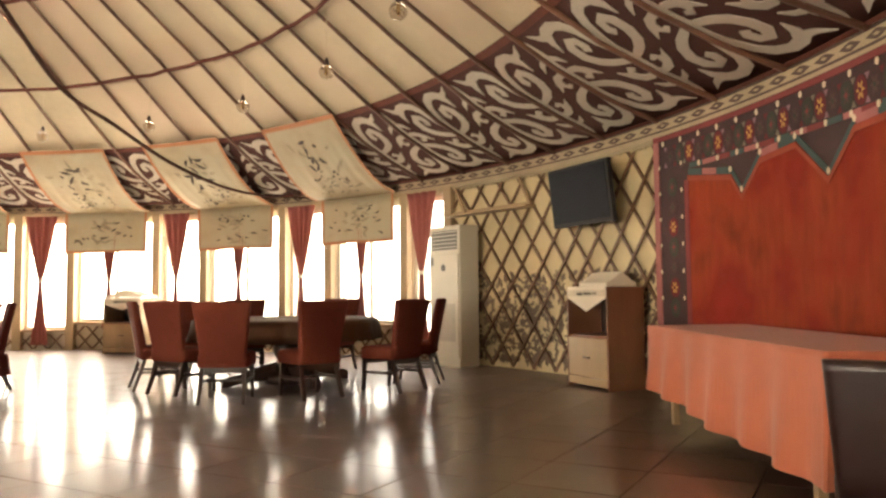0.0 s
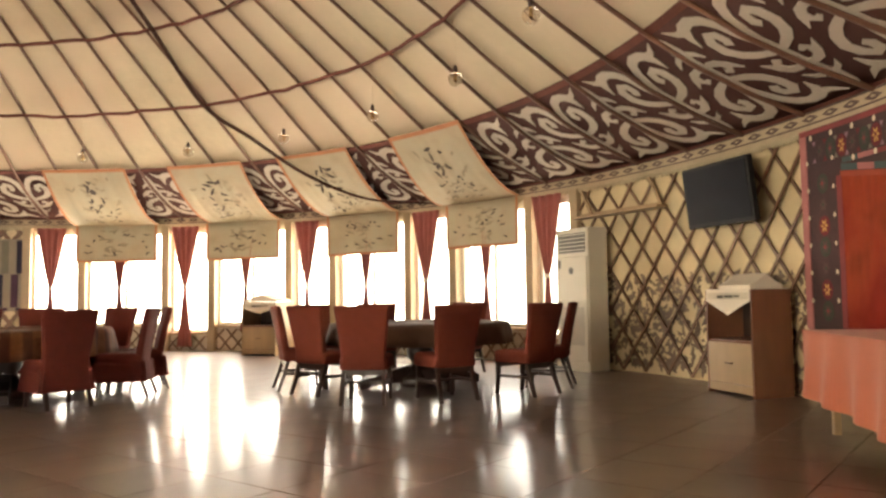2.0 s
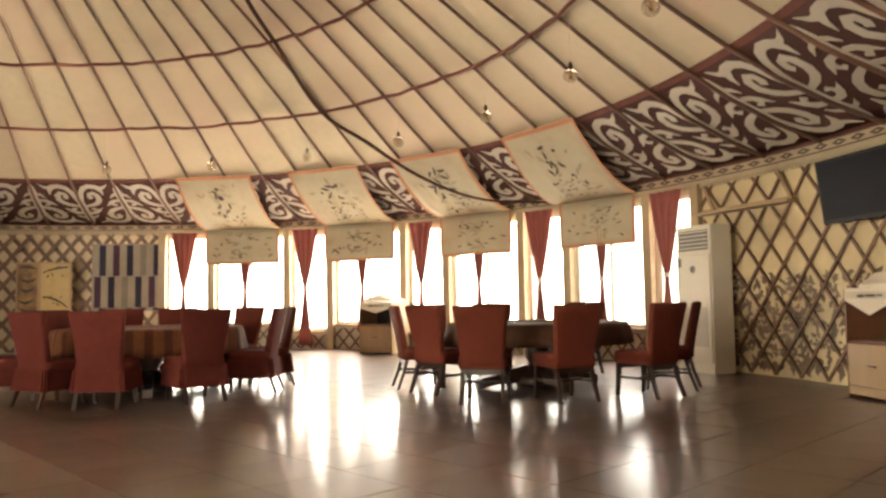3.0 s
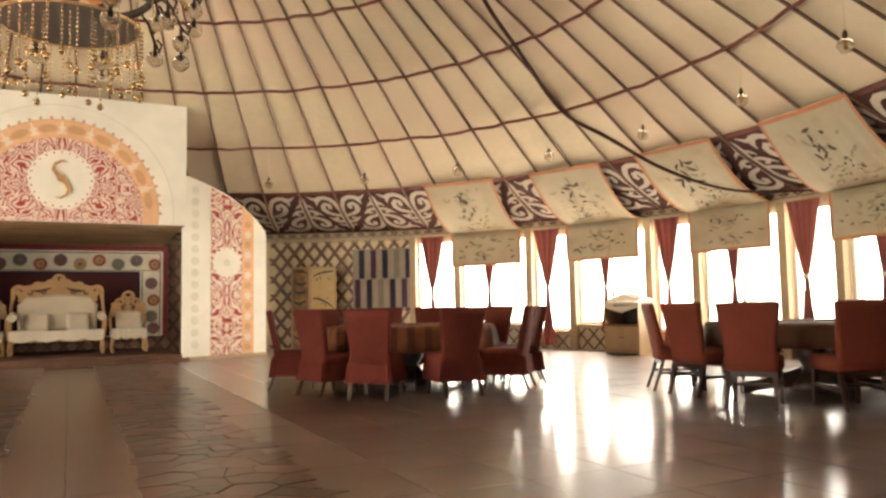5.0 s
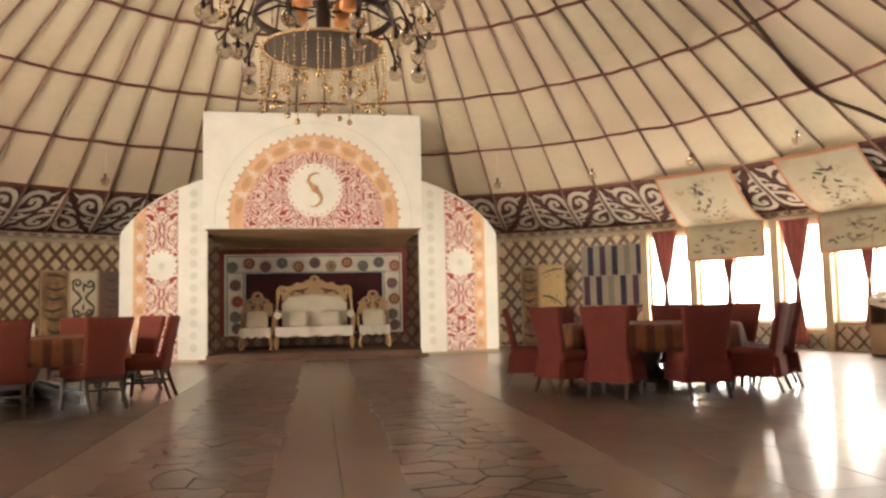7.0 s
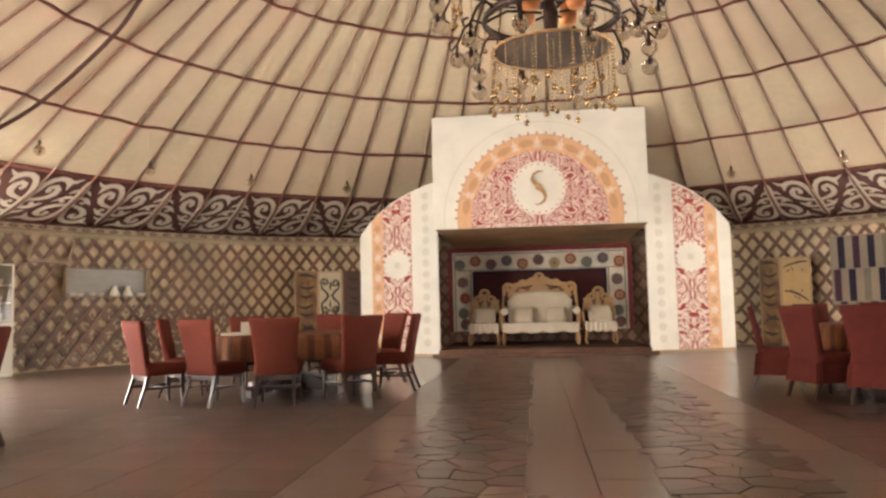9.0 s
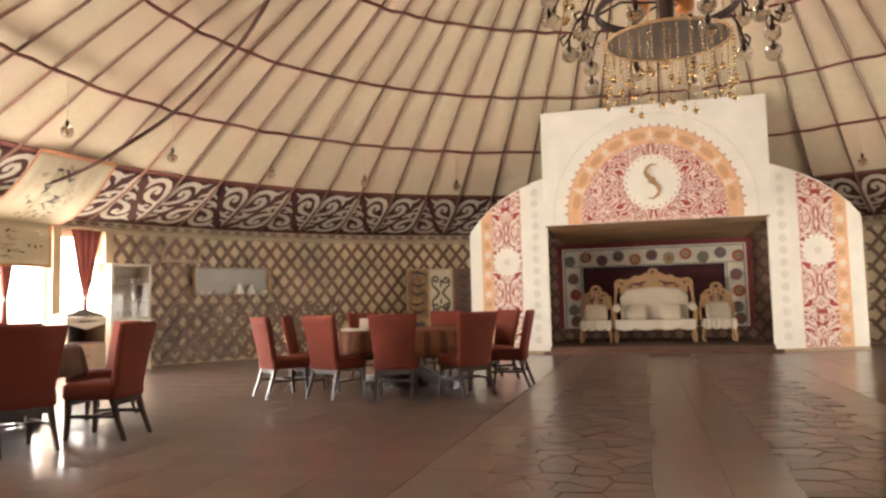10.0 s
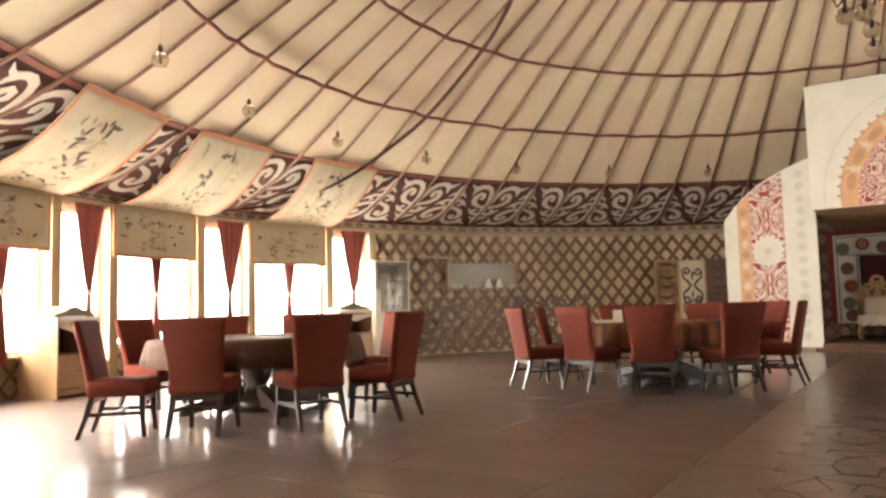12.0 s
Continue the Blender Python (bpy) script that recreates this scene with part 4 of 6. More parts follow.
def dining_chair(m, covered, label, group):
    """An upholstered chair that looks along +y; its back is at -y."""
    ob = thing("dining_chair", m, label, "chair", group)
    cloth = SLIPCOVER if covered else UPHOLSTERY
    rings = []
    for k in range(9):
        v = k / 8
        w = 0.44 + 0.13 * v ** 1.4
        lean = -0.185 - 0.11 * v - 0.03 * v * v
        z = 0.36 + 0.585 * v
        ring = []
        for x, y in rounded(w, 0.085 - 0.02 * v, 0.028, 3):
            ear = 0.028 * (abs(x) / (w / 2)) ** 3 * v ** 4
            ring.append((x, y + lean + 0.05 * (x / w) ** 2 * 2 * v, z + ear))
        rings.append(ring)
    w, lean = 0.545, -0.325
    rings.append([(x, y + lean + 0.10 * (x / w) ** 2, 0.962 + 0.028 * (abs(x) / (w / 2)) ** 3) for x, y in rounded(w, 0.03, 0.012, 3)])
    smooth(part("backrest", loft(rings), cloth, ob))
    seat = [[(x * s, y * s + 0.015, z) for x, y in rounded(0.50, 0.50, 0.05, 3)] for s, z in ((0.95, 0.345), (1.0, 0.36), (1.0, 0.43), (0.985, 0.463), (0.90, 0.482))]
    smooth(part("seat", loft(seat), cloth, ob))
    if covered:
        outline = rounded(0.51, 0.53, 0.05, 8)
        n = len(outline)
        skirt = []
        for z, s in ((0.40, 1.0), (0.36, 1.01), (0.27, 1.05), (0.17, 1.10)):
            skirt.append([(x * (s + (0.04 * math.sin(i * 2.3) if s > 1 else 0)), y * (s + (0.04 * math.sin(i * 2.3) if s > 1 else 0)) - 0.0, z + 0.004 * math.sin(i * 1.3)) for i, (x, y) in enumerate(outline)])
        part("skirt", loft(skirt, caps=False), cloth, ob, "pleated skirt")
    for sx in (-1, 1):
        part("leg", leg_bar(sx * 0.215, 0.235, sx * 0.205, 0.215, 0, 0.36, 0.032, 0.045), DARK_WOOD, ob)
        part("leg", leg_bar(sx * 0.215, -0.30, sx * 0.20, -0.17, 0, 0.40, 0.032, 0.045), DARK_WOOD, ob)
        part("side_stretcher", box(sx * 0.21 - 0.011, sx * 0.21 + 0.011, -0.235, 0.225, 0.185, 0.215), DARK_WOOD, ob)
    part("cross_stretcher", box(-0.20, 0.20, -0.02, 0.005, 0.187, 0.213), DARK_WOOD, ob)
    part("seat_rail", box(-0.20, 0.20, 0.205, 0.225, 0.29, 0.345), DARK_WOOD, ob)
    part("seat_rail", box(-0.19, 0.19, -0.205, -0.185, 0.29, 0.345), DARK_WOOD, ob)
    return ob


def round_table(m, radius, label, group, feet=True):
    ob = thing("round_table", m, label, "table", group)
    part("tabletop", lathe([(radius - 0.03, 0.715), (radius - 0.005, 0.725), (radius - 0.005, 0.745), (radius - 0.03, 0.755)], 48), DARK_WOOD, ob)
    smooth(part("pedestal", lathe([(0.26, 0.0), (0.26, 0.10), (0.20, 0.14), (0.13, 0.20), (0.10, 0.26), (0.15, 0.34), (0.165, 0.42), (0.13, 0.50), (0.10, 0.56), (0.16, 0.66), (0.30, 0.715)], 20), DARK_WOOD, ob, "turned dark wooden pedestal"))
    for k in range(4):
        a = radians(45 + 90 * k)
        rings = []
        for d, z0, z1, w in ((0.15, 0.05, 0.26, 0.10), (0.40, 0.05, 0.20, 0.10), (0.62, 0.03, 0.13, 0.09), (0.74, 0.0, 0.12, 0.11), (0.80, 0.0, 0.09, 0.10)):
            rings.append([(d, -w / 2, z0), (d, w / 2, z0), (d, w / 2, z1), (d, -w / 2, z1)])
        foot = part("foot", loft(rings), DARK_WOOD, ob)
        foot.matrix_local = Matrix.Rotation(a, 4, "Z")
    return ob


def tablecloth(m, radius, drop, material, label, seed=0):
    rng = random.Random(seed)
    ph = [rng.uniform(0, 6.28) for _ in range(4)]
    n = 120

    def wave(a, k):
        return k * (0.022 * math.sin(17 * a + ph[0]) + 0.014 * math.sin(29 * a + ph[1]) + 0.012 * math.sin(9 * a + ph[2]))

    rings = []
    for r, z, k in ((0.01, 0.762, 0), (radius * 0.6, 0.762, 0), (radius - 0.02, 0.762, 0), (radius + 0.012, 0.752, 0.05), (radius + 0.025, 0.70, 0.3), (radius + 0.035, 0.762 - drop * 0.6, 0.8), (radius + 0.045, 0.762 - drop, 1.15)):
        rings.append([((r + wave(2 * math.pi * i / n, k)) * math.cos(2 * math.pi * i / n), (r + wave(2 * math.pi * i / n, k)) * math.sin(2 * math.pi * i / n), z) for i in range(n)])
    b = loft(rings, caps=False)
    ob = part("tablecloth", b, material)
    smooth(ob)
    mod = ob.modifiers.new("thick", "SOLIDIFY")
    mod.thickness, mod.offset = 0.005, 1
    ob.matrix_world = m
    return tagged(ob, label, "tablecloth")


# centre x, y, chairs as (bearing from the table, ring radius, turn), slipcovers, cloth, its drop
SETTINGS = [
    ("east", 7.38, -2.88, [], False, BROWN_CLOTH, 0.24),
    ("northeast", 4.05, 0.50, [(164, 1.50, 0), (200, 1.34, 0), (229, 1.34, 0), (267, 1.34, 0), (308, 1.34, 8), (334, 1.42, 0), (14, 1.34, 0), (54, 1.34, 0), (80, 1.34, 0), (115, 1.34, 0)], True, GOLD_CLOTH, 0.30),
    ("west", -6.60, -3.10, [(65, 1.40, 0), (193, 1.34, 0), (150, 1.34, 0), (116, 1.34, 0)], False, BROWN_CLOTH, 0.26),
    ("northwest", -3.50, 1.15, [(247, 1.36, 0), (281, 1.34, 0), (317, 1.36, 0), (1, 1.36, 0), (44, 1.34, 0), (86, 1.34, 0), (133, 1.34, 0), (196, 1.36, 0)], False, GOLD_CLOTH, 0.30),
]
# chairs pulled away from their table: setting, x, y, bearing they look along
STRAY = [("east", 5.94, -3.35, 34), ("east", 6.55, -3.90, 67), ("east", 8.05, -1.58, 226), ("east", 8.76, -2.50, 190), ("east", 7.33, -1.25, 260), ("east", 7.38, -4.38, 82), ("east", 8.10, -4.26, 112), ("east", 6.22, -2.42, 0), ("east", 6.37, -1.86, -32), ("west", -6.50, -4.75, 42), ("west", -5.91, -4.34, 120), ("west", -5.27, -3.71, 157), ("west", -4.98, -3.00, 188), ("northwest", -4.78, -0.05, 50)]
masters = {}


def seat_at(key, covered, m):
    if covered not in masters:
        label = "terracotta slipcovered dining chair with a pleated skirt" if covered else "terracotta upholstered dining chair on dark wooden legs"
        masters[covered] = dining_chair(m, covered, label, "chairs round the %s table" % key)
    else:
        tagged(copy_thing(masters[covered], m), group="chairs round the %s table" % key)


TABLE_R = 1.08
for key, cx, cy, seats, covered, cloth, drop in SETTINGS:
    round_table(pose(cx, cy, 0, 0, 0, 20), TABLE_R, "dark wooden round dining table on a turned pedestal", "round dining tables")
    tablecloth(pose(cx, cy, 0), TABLE_R, drop, cloth, "brown cloth over a round dining table" if cloth is BROWN_CLOTH else "gold-brown pleated cloth over a round dining table", len(key))
    for bearing, ring, turn in seats:
        a = radians(bearing)
        seat_at(key, covered, pose(cx + ring * math.cos(a), cy + ring * math.sin(a), 0, 0, 0, bearing + 90 + turn))
for key, x, y, along in STRAY:
    seat_at(key, False, pose(x, y, 0, 0, 0, along - 90))


# ---- banners, valances and curtains at the windows ----
def ink_strokes(place, u0, u1, v0, v1, count, size, seed, material, name, parent):
    """Small brush strokes printed on a cloth."""
    rng = random.Random(seed)
    bm = bmesh.new()
    for _ in range(count):
        u, v = rng.uniform(u0, u1), rng.uniform(v0, v1)
        a, s = rng.uniform(0, 6.28), size * rng.uniform(0.5, 1.5)
        bend = rng.uniform(-0.6, 0.6)
        p = [(u + s * t * math.cos(a + bend * t), v + s * t * math.sin(a + bend * t), size * w) for t, w in ((-0.6, 0.08), (-0.2, 0.42), (0.25, 0.5), (0.7, 0.1))]
        join(bm, strip(p, place, 0.004))
    return tagged(part(name, bm, material, parent), kind="stuff")


def banner(top0, top1, low0, low1, seed):
    """A printed cloth slung from the roof to the wall top, sagging."""
    ob = thing("ceiling_banner", Matrix(), "printed cream linen banner with orange hem slung under the roof", "banner", "banners above the windows")

    def place(u, v, off=0.0):
        az = (top0 + (top1 - top0) * u) * (1 - v) + (low0 + (low1 - low0) * u) * v
        r = 9.17 + (10.90 - 9.17) * v
        z = 3.63 + (2.72 - 3.63) * v - 0.85 * v * (1 - v) + (0.012 * math.sin(u * 9 + seed) + 0.010 * math.sin(u * 31 + seed * 1.7 + 1.5 * v) + 0.006 * math.sin(u * 53 + seed * 3.1)) * math.sin(v * 3.1)
        n = Vector((-math.sin(radians(az)) * 0.5, -math.cos(radians(az)) * 0.5, -0.85))
        return at(az, r, z) + n * off

    smooth(part("linen", sheet(lambda u, v: place(u, v), 64, 18, 0.006), PARCHMENT, ob))
    for u0, u1, v0, v1 in ((0.0, 0.03, 0, 1), (0.97, 1.0, 0, 1), (0.03, 0.97, 0, 0.03)):
        part("hem", sheet(lambda u, v: place(u0 + (u1 - u0) * u, v0 + (v1 - v0) * v, 0.007), 4, 18, 0.006), HEM, ob)
    ink_strokes(lambda u, v, off: place(u, v, 0.004 + off), 0.34, 0.60, 0.12, 0.50, 12, 0.062, seed, INK, "brush_print", ob)
    ink_strokes(lambda u, v, off: place(u, v, 0.004 + off), 0.28, 0.70, 0.50, 0.86, 16, 0.042, seed + 50, INK, "brush_print", ob)
    ink_strokes(lambda u, v, off: place(u, v, 0.003 + off), 0.20, 0.80, 0.10, 0.90, 30, 0.06, seed + 90, INK_PALE, "faded_print", ob)


for n, tops in enumerate([(48.5, 58.6, 48.3, 57.7), (64.0, 74.0, 63.8, 72.9), (78.9, 89.0, 78.4, 87.5), (95.2, 105.4, 92.7, 102.4), (-116.0, -106.0, -115.0, -106.1), (-101.7, -91.8, -100.5, -91.0), (-86.0, -76.8, -84.7, -76.1)]):
    banner(*tops, 20 + n)


def valance(a0, a1, seed):
    ob = thing("window_valance", Matrix(), "short printed linen valance over a window", "valance", "valances over the windows")

    def place(u, v, off=0.0):
        return at(a0 + (a1 - a0) * u, 10.93 - 0.010 * math.sin(u * 23 + seed) * v - off, 2.70 - 0.78 * v + 0.008 * math.sin(u * 7 + seed) * v)

    smooth(part("linen", sheet(lambda u, v: place(u, v), 30, 5, 0.006), PARCHMENT, ob))
    for u0, u1, v0, v1 in ((0.0, 0.03, 0, 1), (0.97, 1.0, 0, 1), (0.03, 0.97, 0.94, 1.0)):
        part("hem", sheet(lambda u, v: place(u0 + (u1 - u0) * u, v0 + (v1 - v0) * v, 0.007), 20, 2, 0.006), HEM, ob)
    ink_strokes(lambda u, v, off: place(u, v, 0.004 + off), 0.10, 0.90, 0.18, 0.80, 16, 0.062, seed, INK, "brush_print", ob)
    ink_strokes(lambda u, v, off: place(u, v, 0.003 + off), 0.30, 0.62, 0.12, 0.85, 22, 0.09, seed + 7, INK_PALE, "faded_print", ob)


for n, (a0, a1) in enumerate(WIDE_BAYS):
    valance(a0 - 0.9, a1 - 0.35, 40 + n)


def curtain(az, half, z_top, z_tie, z_low, flare, seed):
    """A gathered curtain tied in at one height; half is its half width in metres at the top."""
    ob = thing("curtain", Matrix(), "terracotta curtain gathered and tied at the window", "curtain", "curtains at the windows")
    rng = random.Random(seed)
    ph, folds = rng.uniform(0, 6), rng.choice((7, 8, 9))

    def width(z):
        if z > z_tie:
            k = (z - z_tie) / (z_top - z_tie)
            return 0.035 + (half - 0.035) * k ** 0.85
        k = (z_tie - z) / (z_tie - z_low)
        return 0.035 + (flare - 0.035) * k ** 1.3

    def place(u, v):
        z = z_top + (z_low - z_top) * v
        w = width(z)
        x = (u - 0.5) * 2 * w
        depth = 0.022 + 0.03 * math.sin(u * math.pi * folds + ph) * min(1.0, 0.3 + w / half)
        return at(az + math.degrees(x / 10.97), 10.985 - depth, z)

    smooth(part("cloth", sheet(place, 56, 26, 0.004), CURTAIN, ob))
    tie = part("tieback", loft([[at(az + math.degrees(0.05 * math.cos(t) / 10.97), 10.955 - 0.05 * math.sin(t), z_tie + dz) for t in [2 * math.pi * k / 12 for k in range(12)]] for dz in (-0.03, 0.03)]), LINEN, ob)


for n, (a0, a1) in enumerate(TALL_BAYS):
    mid = (a0 + a1) / 2 + (-0.3 if a0 > 0 else 0.2)
    curtain(mid, 0.30, 2.66, 1.38, 0.10 if n < 5 else 0.12, 0.17, n)
for n, (a0, a1) in enumerate(WIDE_BAYS):
    curtain((a0 + a1) / 2 - 0.4, 0.20, 2.60, 1.36, 0.45, 0.13, n + 30)

# ---- glass balls under the lower hoop, and the two slack cables ----
ball_profile = [(0.012, 0.17), (0.022, 0.15), (0.03, 0.13), (0.018, 0.115), (0.012, 0.10)] + [(0.085 * math.sin(math.pi * k / 14), 0.085 * math.cos(math.pi * k / 14)) for k in range(1, 14)]


def hanging_ball(az):
    p = at(az, 8.06, 3.62)
    ob = thing("hanging_glass_ball", pose(p.x, p.y, p.z), "clear glass ball lamp hanging on a thin wire", "pendant", "glass balls round the roof")
    glass = smooth(part("glass_ball", loft([circle(max(0.001, r), z, 20) for r, z in ball_profile[5:]]), CRYSTAL, ob))
    part("cap", loft([circle(r, z, 10) for r, z in ((0.022, 0.083), (0.03, 0.11), (0.02, 0.15), (0.006, 0.17))]), IRON, ob)
    part("heart", loft([circle(r, z, 8) for r, z in ((0.004, -0.03), (0.016, -0.015), (0.012, 0.03), (0.006, 0.08))]), BRASS, ob)
    part("wire", tube([(0, 0, 0.165), (0, 0, 0.72)], 0.003, 4), CREAM_THREAD, ob)
    return ob


first_ball = hanging_ball(27.9)
for k in list(range(-10, 0)) + list(range(1, 10)):
    p = at(27.9 + 14.78 * k, 8.06, 3.62)
    copy_thing(first_ball, pose(p.x, p.y, p.z))


def slack_cable(points, label):
    pts = [at(*p) for p in points]
    fine = []
    for i in range(len(pts) - 1):
        p0, p1, p2, p3 = pts[max(i - 1, 0)], pts[i], pts[i + 1], pts[min(i + 2, len(pts) - 1)]
        for k in range(6):
            t = k / 6
            fine.append(0.5 * ((2 * p1) + (p2 - p0) * t + (2 * p0 - 5 * p1 + 4 * p2 - p3) * t * t + (3 * p1 - p0 - 3 * p2 + p3) * t ** 3))
    fine.append(pts[-1])
    tagged(smooth(part("slack_cable", tube(fine, 0.033, 8, taper=[1.0 - 0.62 * max(0, i / len(fine) - 0.55) / 0.45 for i in range(len(fine))]), CABLE)), label, "cable")


slack_cable([(92, 3.3, 6.95), (84, 4.8, 6.1), (79.5, 5.8, 5.48), (77.1, 6.6, 5.12), (75.4, 7.9, 4.35), (79.0, 8.5, 3.85), (82.8, 9.2, 3.28), (87.1, 9.9, 2.87), (91.2, 10.6, 2.77), (97, 10.95, 2.74)], "dark slack cable looping from the roof to the wall")
slack_cable([(-92, 3.3, 6.95), (-84, 4.8, 6.1), (-79.5, 5.7, 5.50), (-76.2, 6.6, 5.12), (-76.3, 7.9, 4.35), (-78.8, 8.5, 3.85), (-80.9, 9.2, 3.41), (-83.5, 9.9, 3.10), (-88.9, 10.6, 2.82), (-96, 10.95, 2.74)], "dark slack cable looping from the roof above the west windows")


# ---- east wall: air conditioner, screen, rack, cabinet, rug, long table ----
ac = thing("air_conditioner", pose(10.12, -3.72, 0, 0, 0, 66), "ivory floor-standing air conditioner beside the lattice wall", "air conditioner")
part("body", box(-0.36, 0.36, -0.15, 0.20, 0.0, 2.03, bevel=0.02), PLASTIC_WHITE, ac)
part("base", box(-0.37, 0.37, 0.19, 0.215, 0.0, 0.10), PLASTIC_WHITE, ac)
front = part("front_panel", box(-0.34, 0.34, 0.195, 0.222, 0.14, 1.62, bevel=0.012), PLASTIC_WHITE, ac)
part("intake_grille", box(-0.27, 0.27, 0.219, 0.226, 0.36, 0.90), shade("grille_grey", (0.50, 0.46, 0.38), 0.5), front)
outlet = part("air_outlet", box(-0.30, 0.30, 0.196, 0.205, 1.68, 1.96), PLASTIC_GREY, ac)
for k in range(5):
    part("louvre", box(-0.30, 0.30, 0.200, 0.222, 1.71 + 0.055 * k, 1.722 + 0.055 * k), PLASTIC_WHITE, outlet)
part("badge", loft([[(0.05 * math.cos(a), y, 1.42 + 0.05 * math.sin(a)) for a in [2 * math.pi * k / 12 for k in range(12)]] for y in (0.221, 0.228)]), PLASTIC_GREY, ac)
part("control_panel", box(0.24, 0.31, 0.221, 0.226, 1.46, 1.58), PLASTIC_GREY, ac)

tv = thing("wall_television", facing(124.4, 10.72, 2.19) @ pose(0, 0, 0, -7, 0, 0), "black flat television tilted on the lattice wall", "television")
part("casing", box(-0.57, 0.57, -0.07, 0.0, -0.36, 0.36, bevel=0.012), shade("black_plastic", (0.02, 0.018, 0.018), 0.5, spec=0.15), tv)
part("screen", box(-0.53, 0.53, 0.0, 0.006, -0.31, 0.325), SCREEN_GLASS, tv)
part("bracket", box(-0.2, 0.2, -0.34, -0.07, -0.1, 0.1), IRON, tv)


def wall_rack(az, z, w, flip, label):
    """A wooden rack: a shelf board on slanted struts."""
    ob = thing("wall_rack", facing(az, R_WALL - 0.04, z), label, "rack")
    part("shelf", box(-w / 2, w / 2, 0.0, 0.20, 0, 0.035, bevel=0.004), LIGHT_WOOD, ob)
    for x in (-w / 2 + 0.06, w / 2 - 0.30 if flip else w / 2 - 0.06):
        rings = [[(x + d + e, y, 0.035 + h) for e, y in ((-0.022, 0.02), (0.022, 0.02), (0.022, 0.06), (-0.022, 0.06))] for d, h in ((0.0, 0.0), (0.22 if flip else -0.12, 0.40))]
        part("strut", loft(rings), LIGHT_WOOD, ob)
    part("back_rail", box(-w / 2 + 0.05, w / 2, 0.0, 0.025, 0.06, 0.085), LIGHT_WOOD, ob)


wall_rack(113.2, 2.20, 1.75, True, "pale wooden wall rack with slanted struts")
wall_rack(-62.6, 2.10, 0.92, False, "pale wooden wall rack on the dark lattice")


def side_cabinet(m, w, d, h, label, cloth=True):
    """A service cabinet that looks along +y: drawers below, an open niche above, cloths on top."""
    ob = thing("service_cabinet", m, label, "cabinet", "service cabinets")
    t = 0.025
    for sx in (-1, 1):
        part("side_panel", box(sx * w / 2 - t / 2, sx * w / 2 + t / 2, -d / 2, d / 2, 0.0, h), RED_WOOD if cloth else LIGHT_WOOD, ob)
    part("back_panel", box(-w / 2 + t / 2, w / 2 - t / 2, -d / 2, -d / 2 + 0.015, 0.0, h), RED_WOOD, ob)
    for z in (0.04, 0.55, h - t):
        part("shelf", box(-w / 2 + t / 2, w / 2 - t / 2, -d / 2 + 0.015, d / 2 - 0.02, z, z + t), RED_WOOD, ob)
    for z0, z1 in ((0.03, 0.115), (0.122, 0.545)):
        drawer = part("drawer" if z1 < 0.2 else "cabinet_door", box(-w / 2 + 0.016, w / 2 - 0.016, d / 2 - 0.02, d / 2 + 0.002, z0, z1, bevel=0.004), LIGHT_WOOD, ob, "pale wooden front")
        if z1 > 0.2:
            part("handle", tube([(-0.05, d / 2 + 0.002, (z0 + z1) / 2), (-0.05, d / 2 + 0.022, (z0 + z1) / 2), (0.05, d / 2 + 0.022, (z0 + z1) / 2), (0.05, d / 2 + 0.002, (z0 + z1) / 2)], 0.006, 6), IRON, drawer)
    part("niche_back", box(-w / 2 + t / 2, w / 2 - t / 2, -d / 2 + 0.016, -d / 2 + 0.022, 0.58, h - t), DARK_WOOD, ob)
    return ob


def top_cloth(m, w, d, h, point, label):
    """A cloth laid over a cabinet with a pointed front flap."""
    b = bmesh.new()
    join(b, sheet(lambda u, v: ((u - 0.5) * w, (v - 0.5) * d, h + 0.006), 4, 4, 0.006))
    join(b, sheet(lambda u, v: ((u - 0.5) * w, d / 2 + 0.006, h + 0.003 - (0.12 + point * (1 - abs(2 * u - 1))) * v), 12, 4, 0.006))
    ob = part("cabinet_cloth", b, LINEN)
    ob.matrix_world = m
    part("lace_band", sheet(lambda u, v: ((u - 0.5) * w * 0.94, d / 2 + 0.011, h - 0.03 - 0.07 * v), 8, 2, 0.003), LACE, ob)
    for n, (x0, x1) in enumerate(((-0.20, -0.12), (-0.10, 0.04), (0.06, 0.16))):
        part("dark_bar", box(x0 * w / 0.72, x1 * w / 0.72, d / 2 + 0.013, d / 2 + 0.016, h - 0.075 - 0.006 * n, h - 0.058), INK, ob)
    return tagged(ob, label, "cloth")


def peaked_cover(m, w, d, z, rise, material, label):
    """A stiff folded cover with a low ridge, like a napkin tent."""
    prof = [(-0.5, 0.0), (-0.5, 0.22), (-0.25, 0.55), (0.0, 1.0), (0.25, 0.55), (0.5, 0.22), (0.5, 0.0)]
    ob = part("folded_cover", loft([[(x * w * s, y, z + h * rise * (0.6 + 0.4 * s)) for x, h in prof] for y, s in ((-d / 2, 0.9), (0.0, 1.0), (d / 2, 0.9))]), material)
    ob.matrix_world = m
    return tagged(ob, label, "cover")


m = facing(126.9, 10.70)
side_cabinet(m, 0.74, 0.48, 1.10, "wooden service cabinet with pale door and dark niche")
top_cloth(m @ pose(0.0, 0, 0), 0.72, 0.47, 1.10, 0.15, "white lace-edged cloth with a pointed flap")
peaked_cover(m @ pose(-0.02, -0.03, 0, 0, 0, 90), 0.44, 0.52, 1.112, 0.16, LINEN, "white folded cloth peaked on the cabinet")
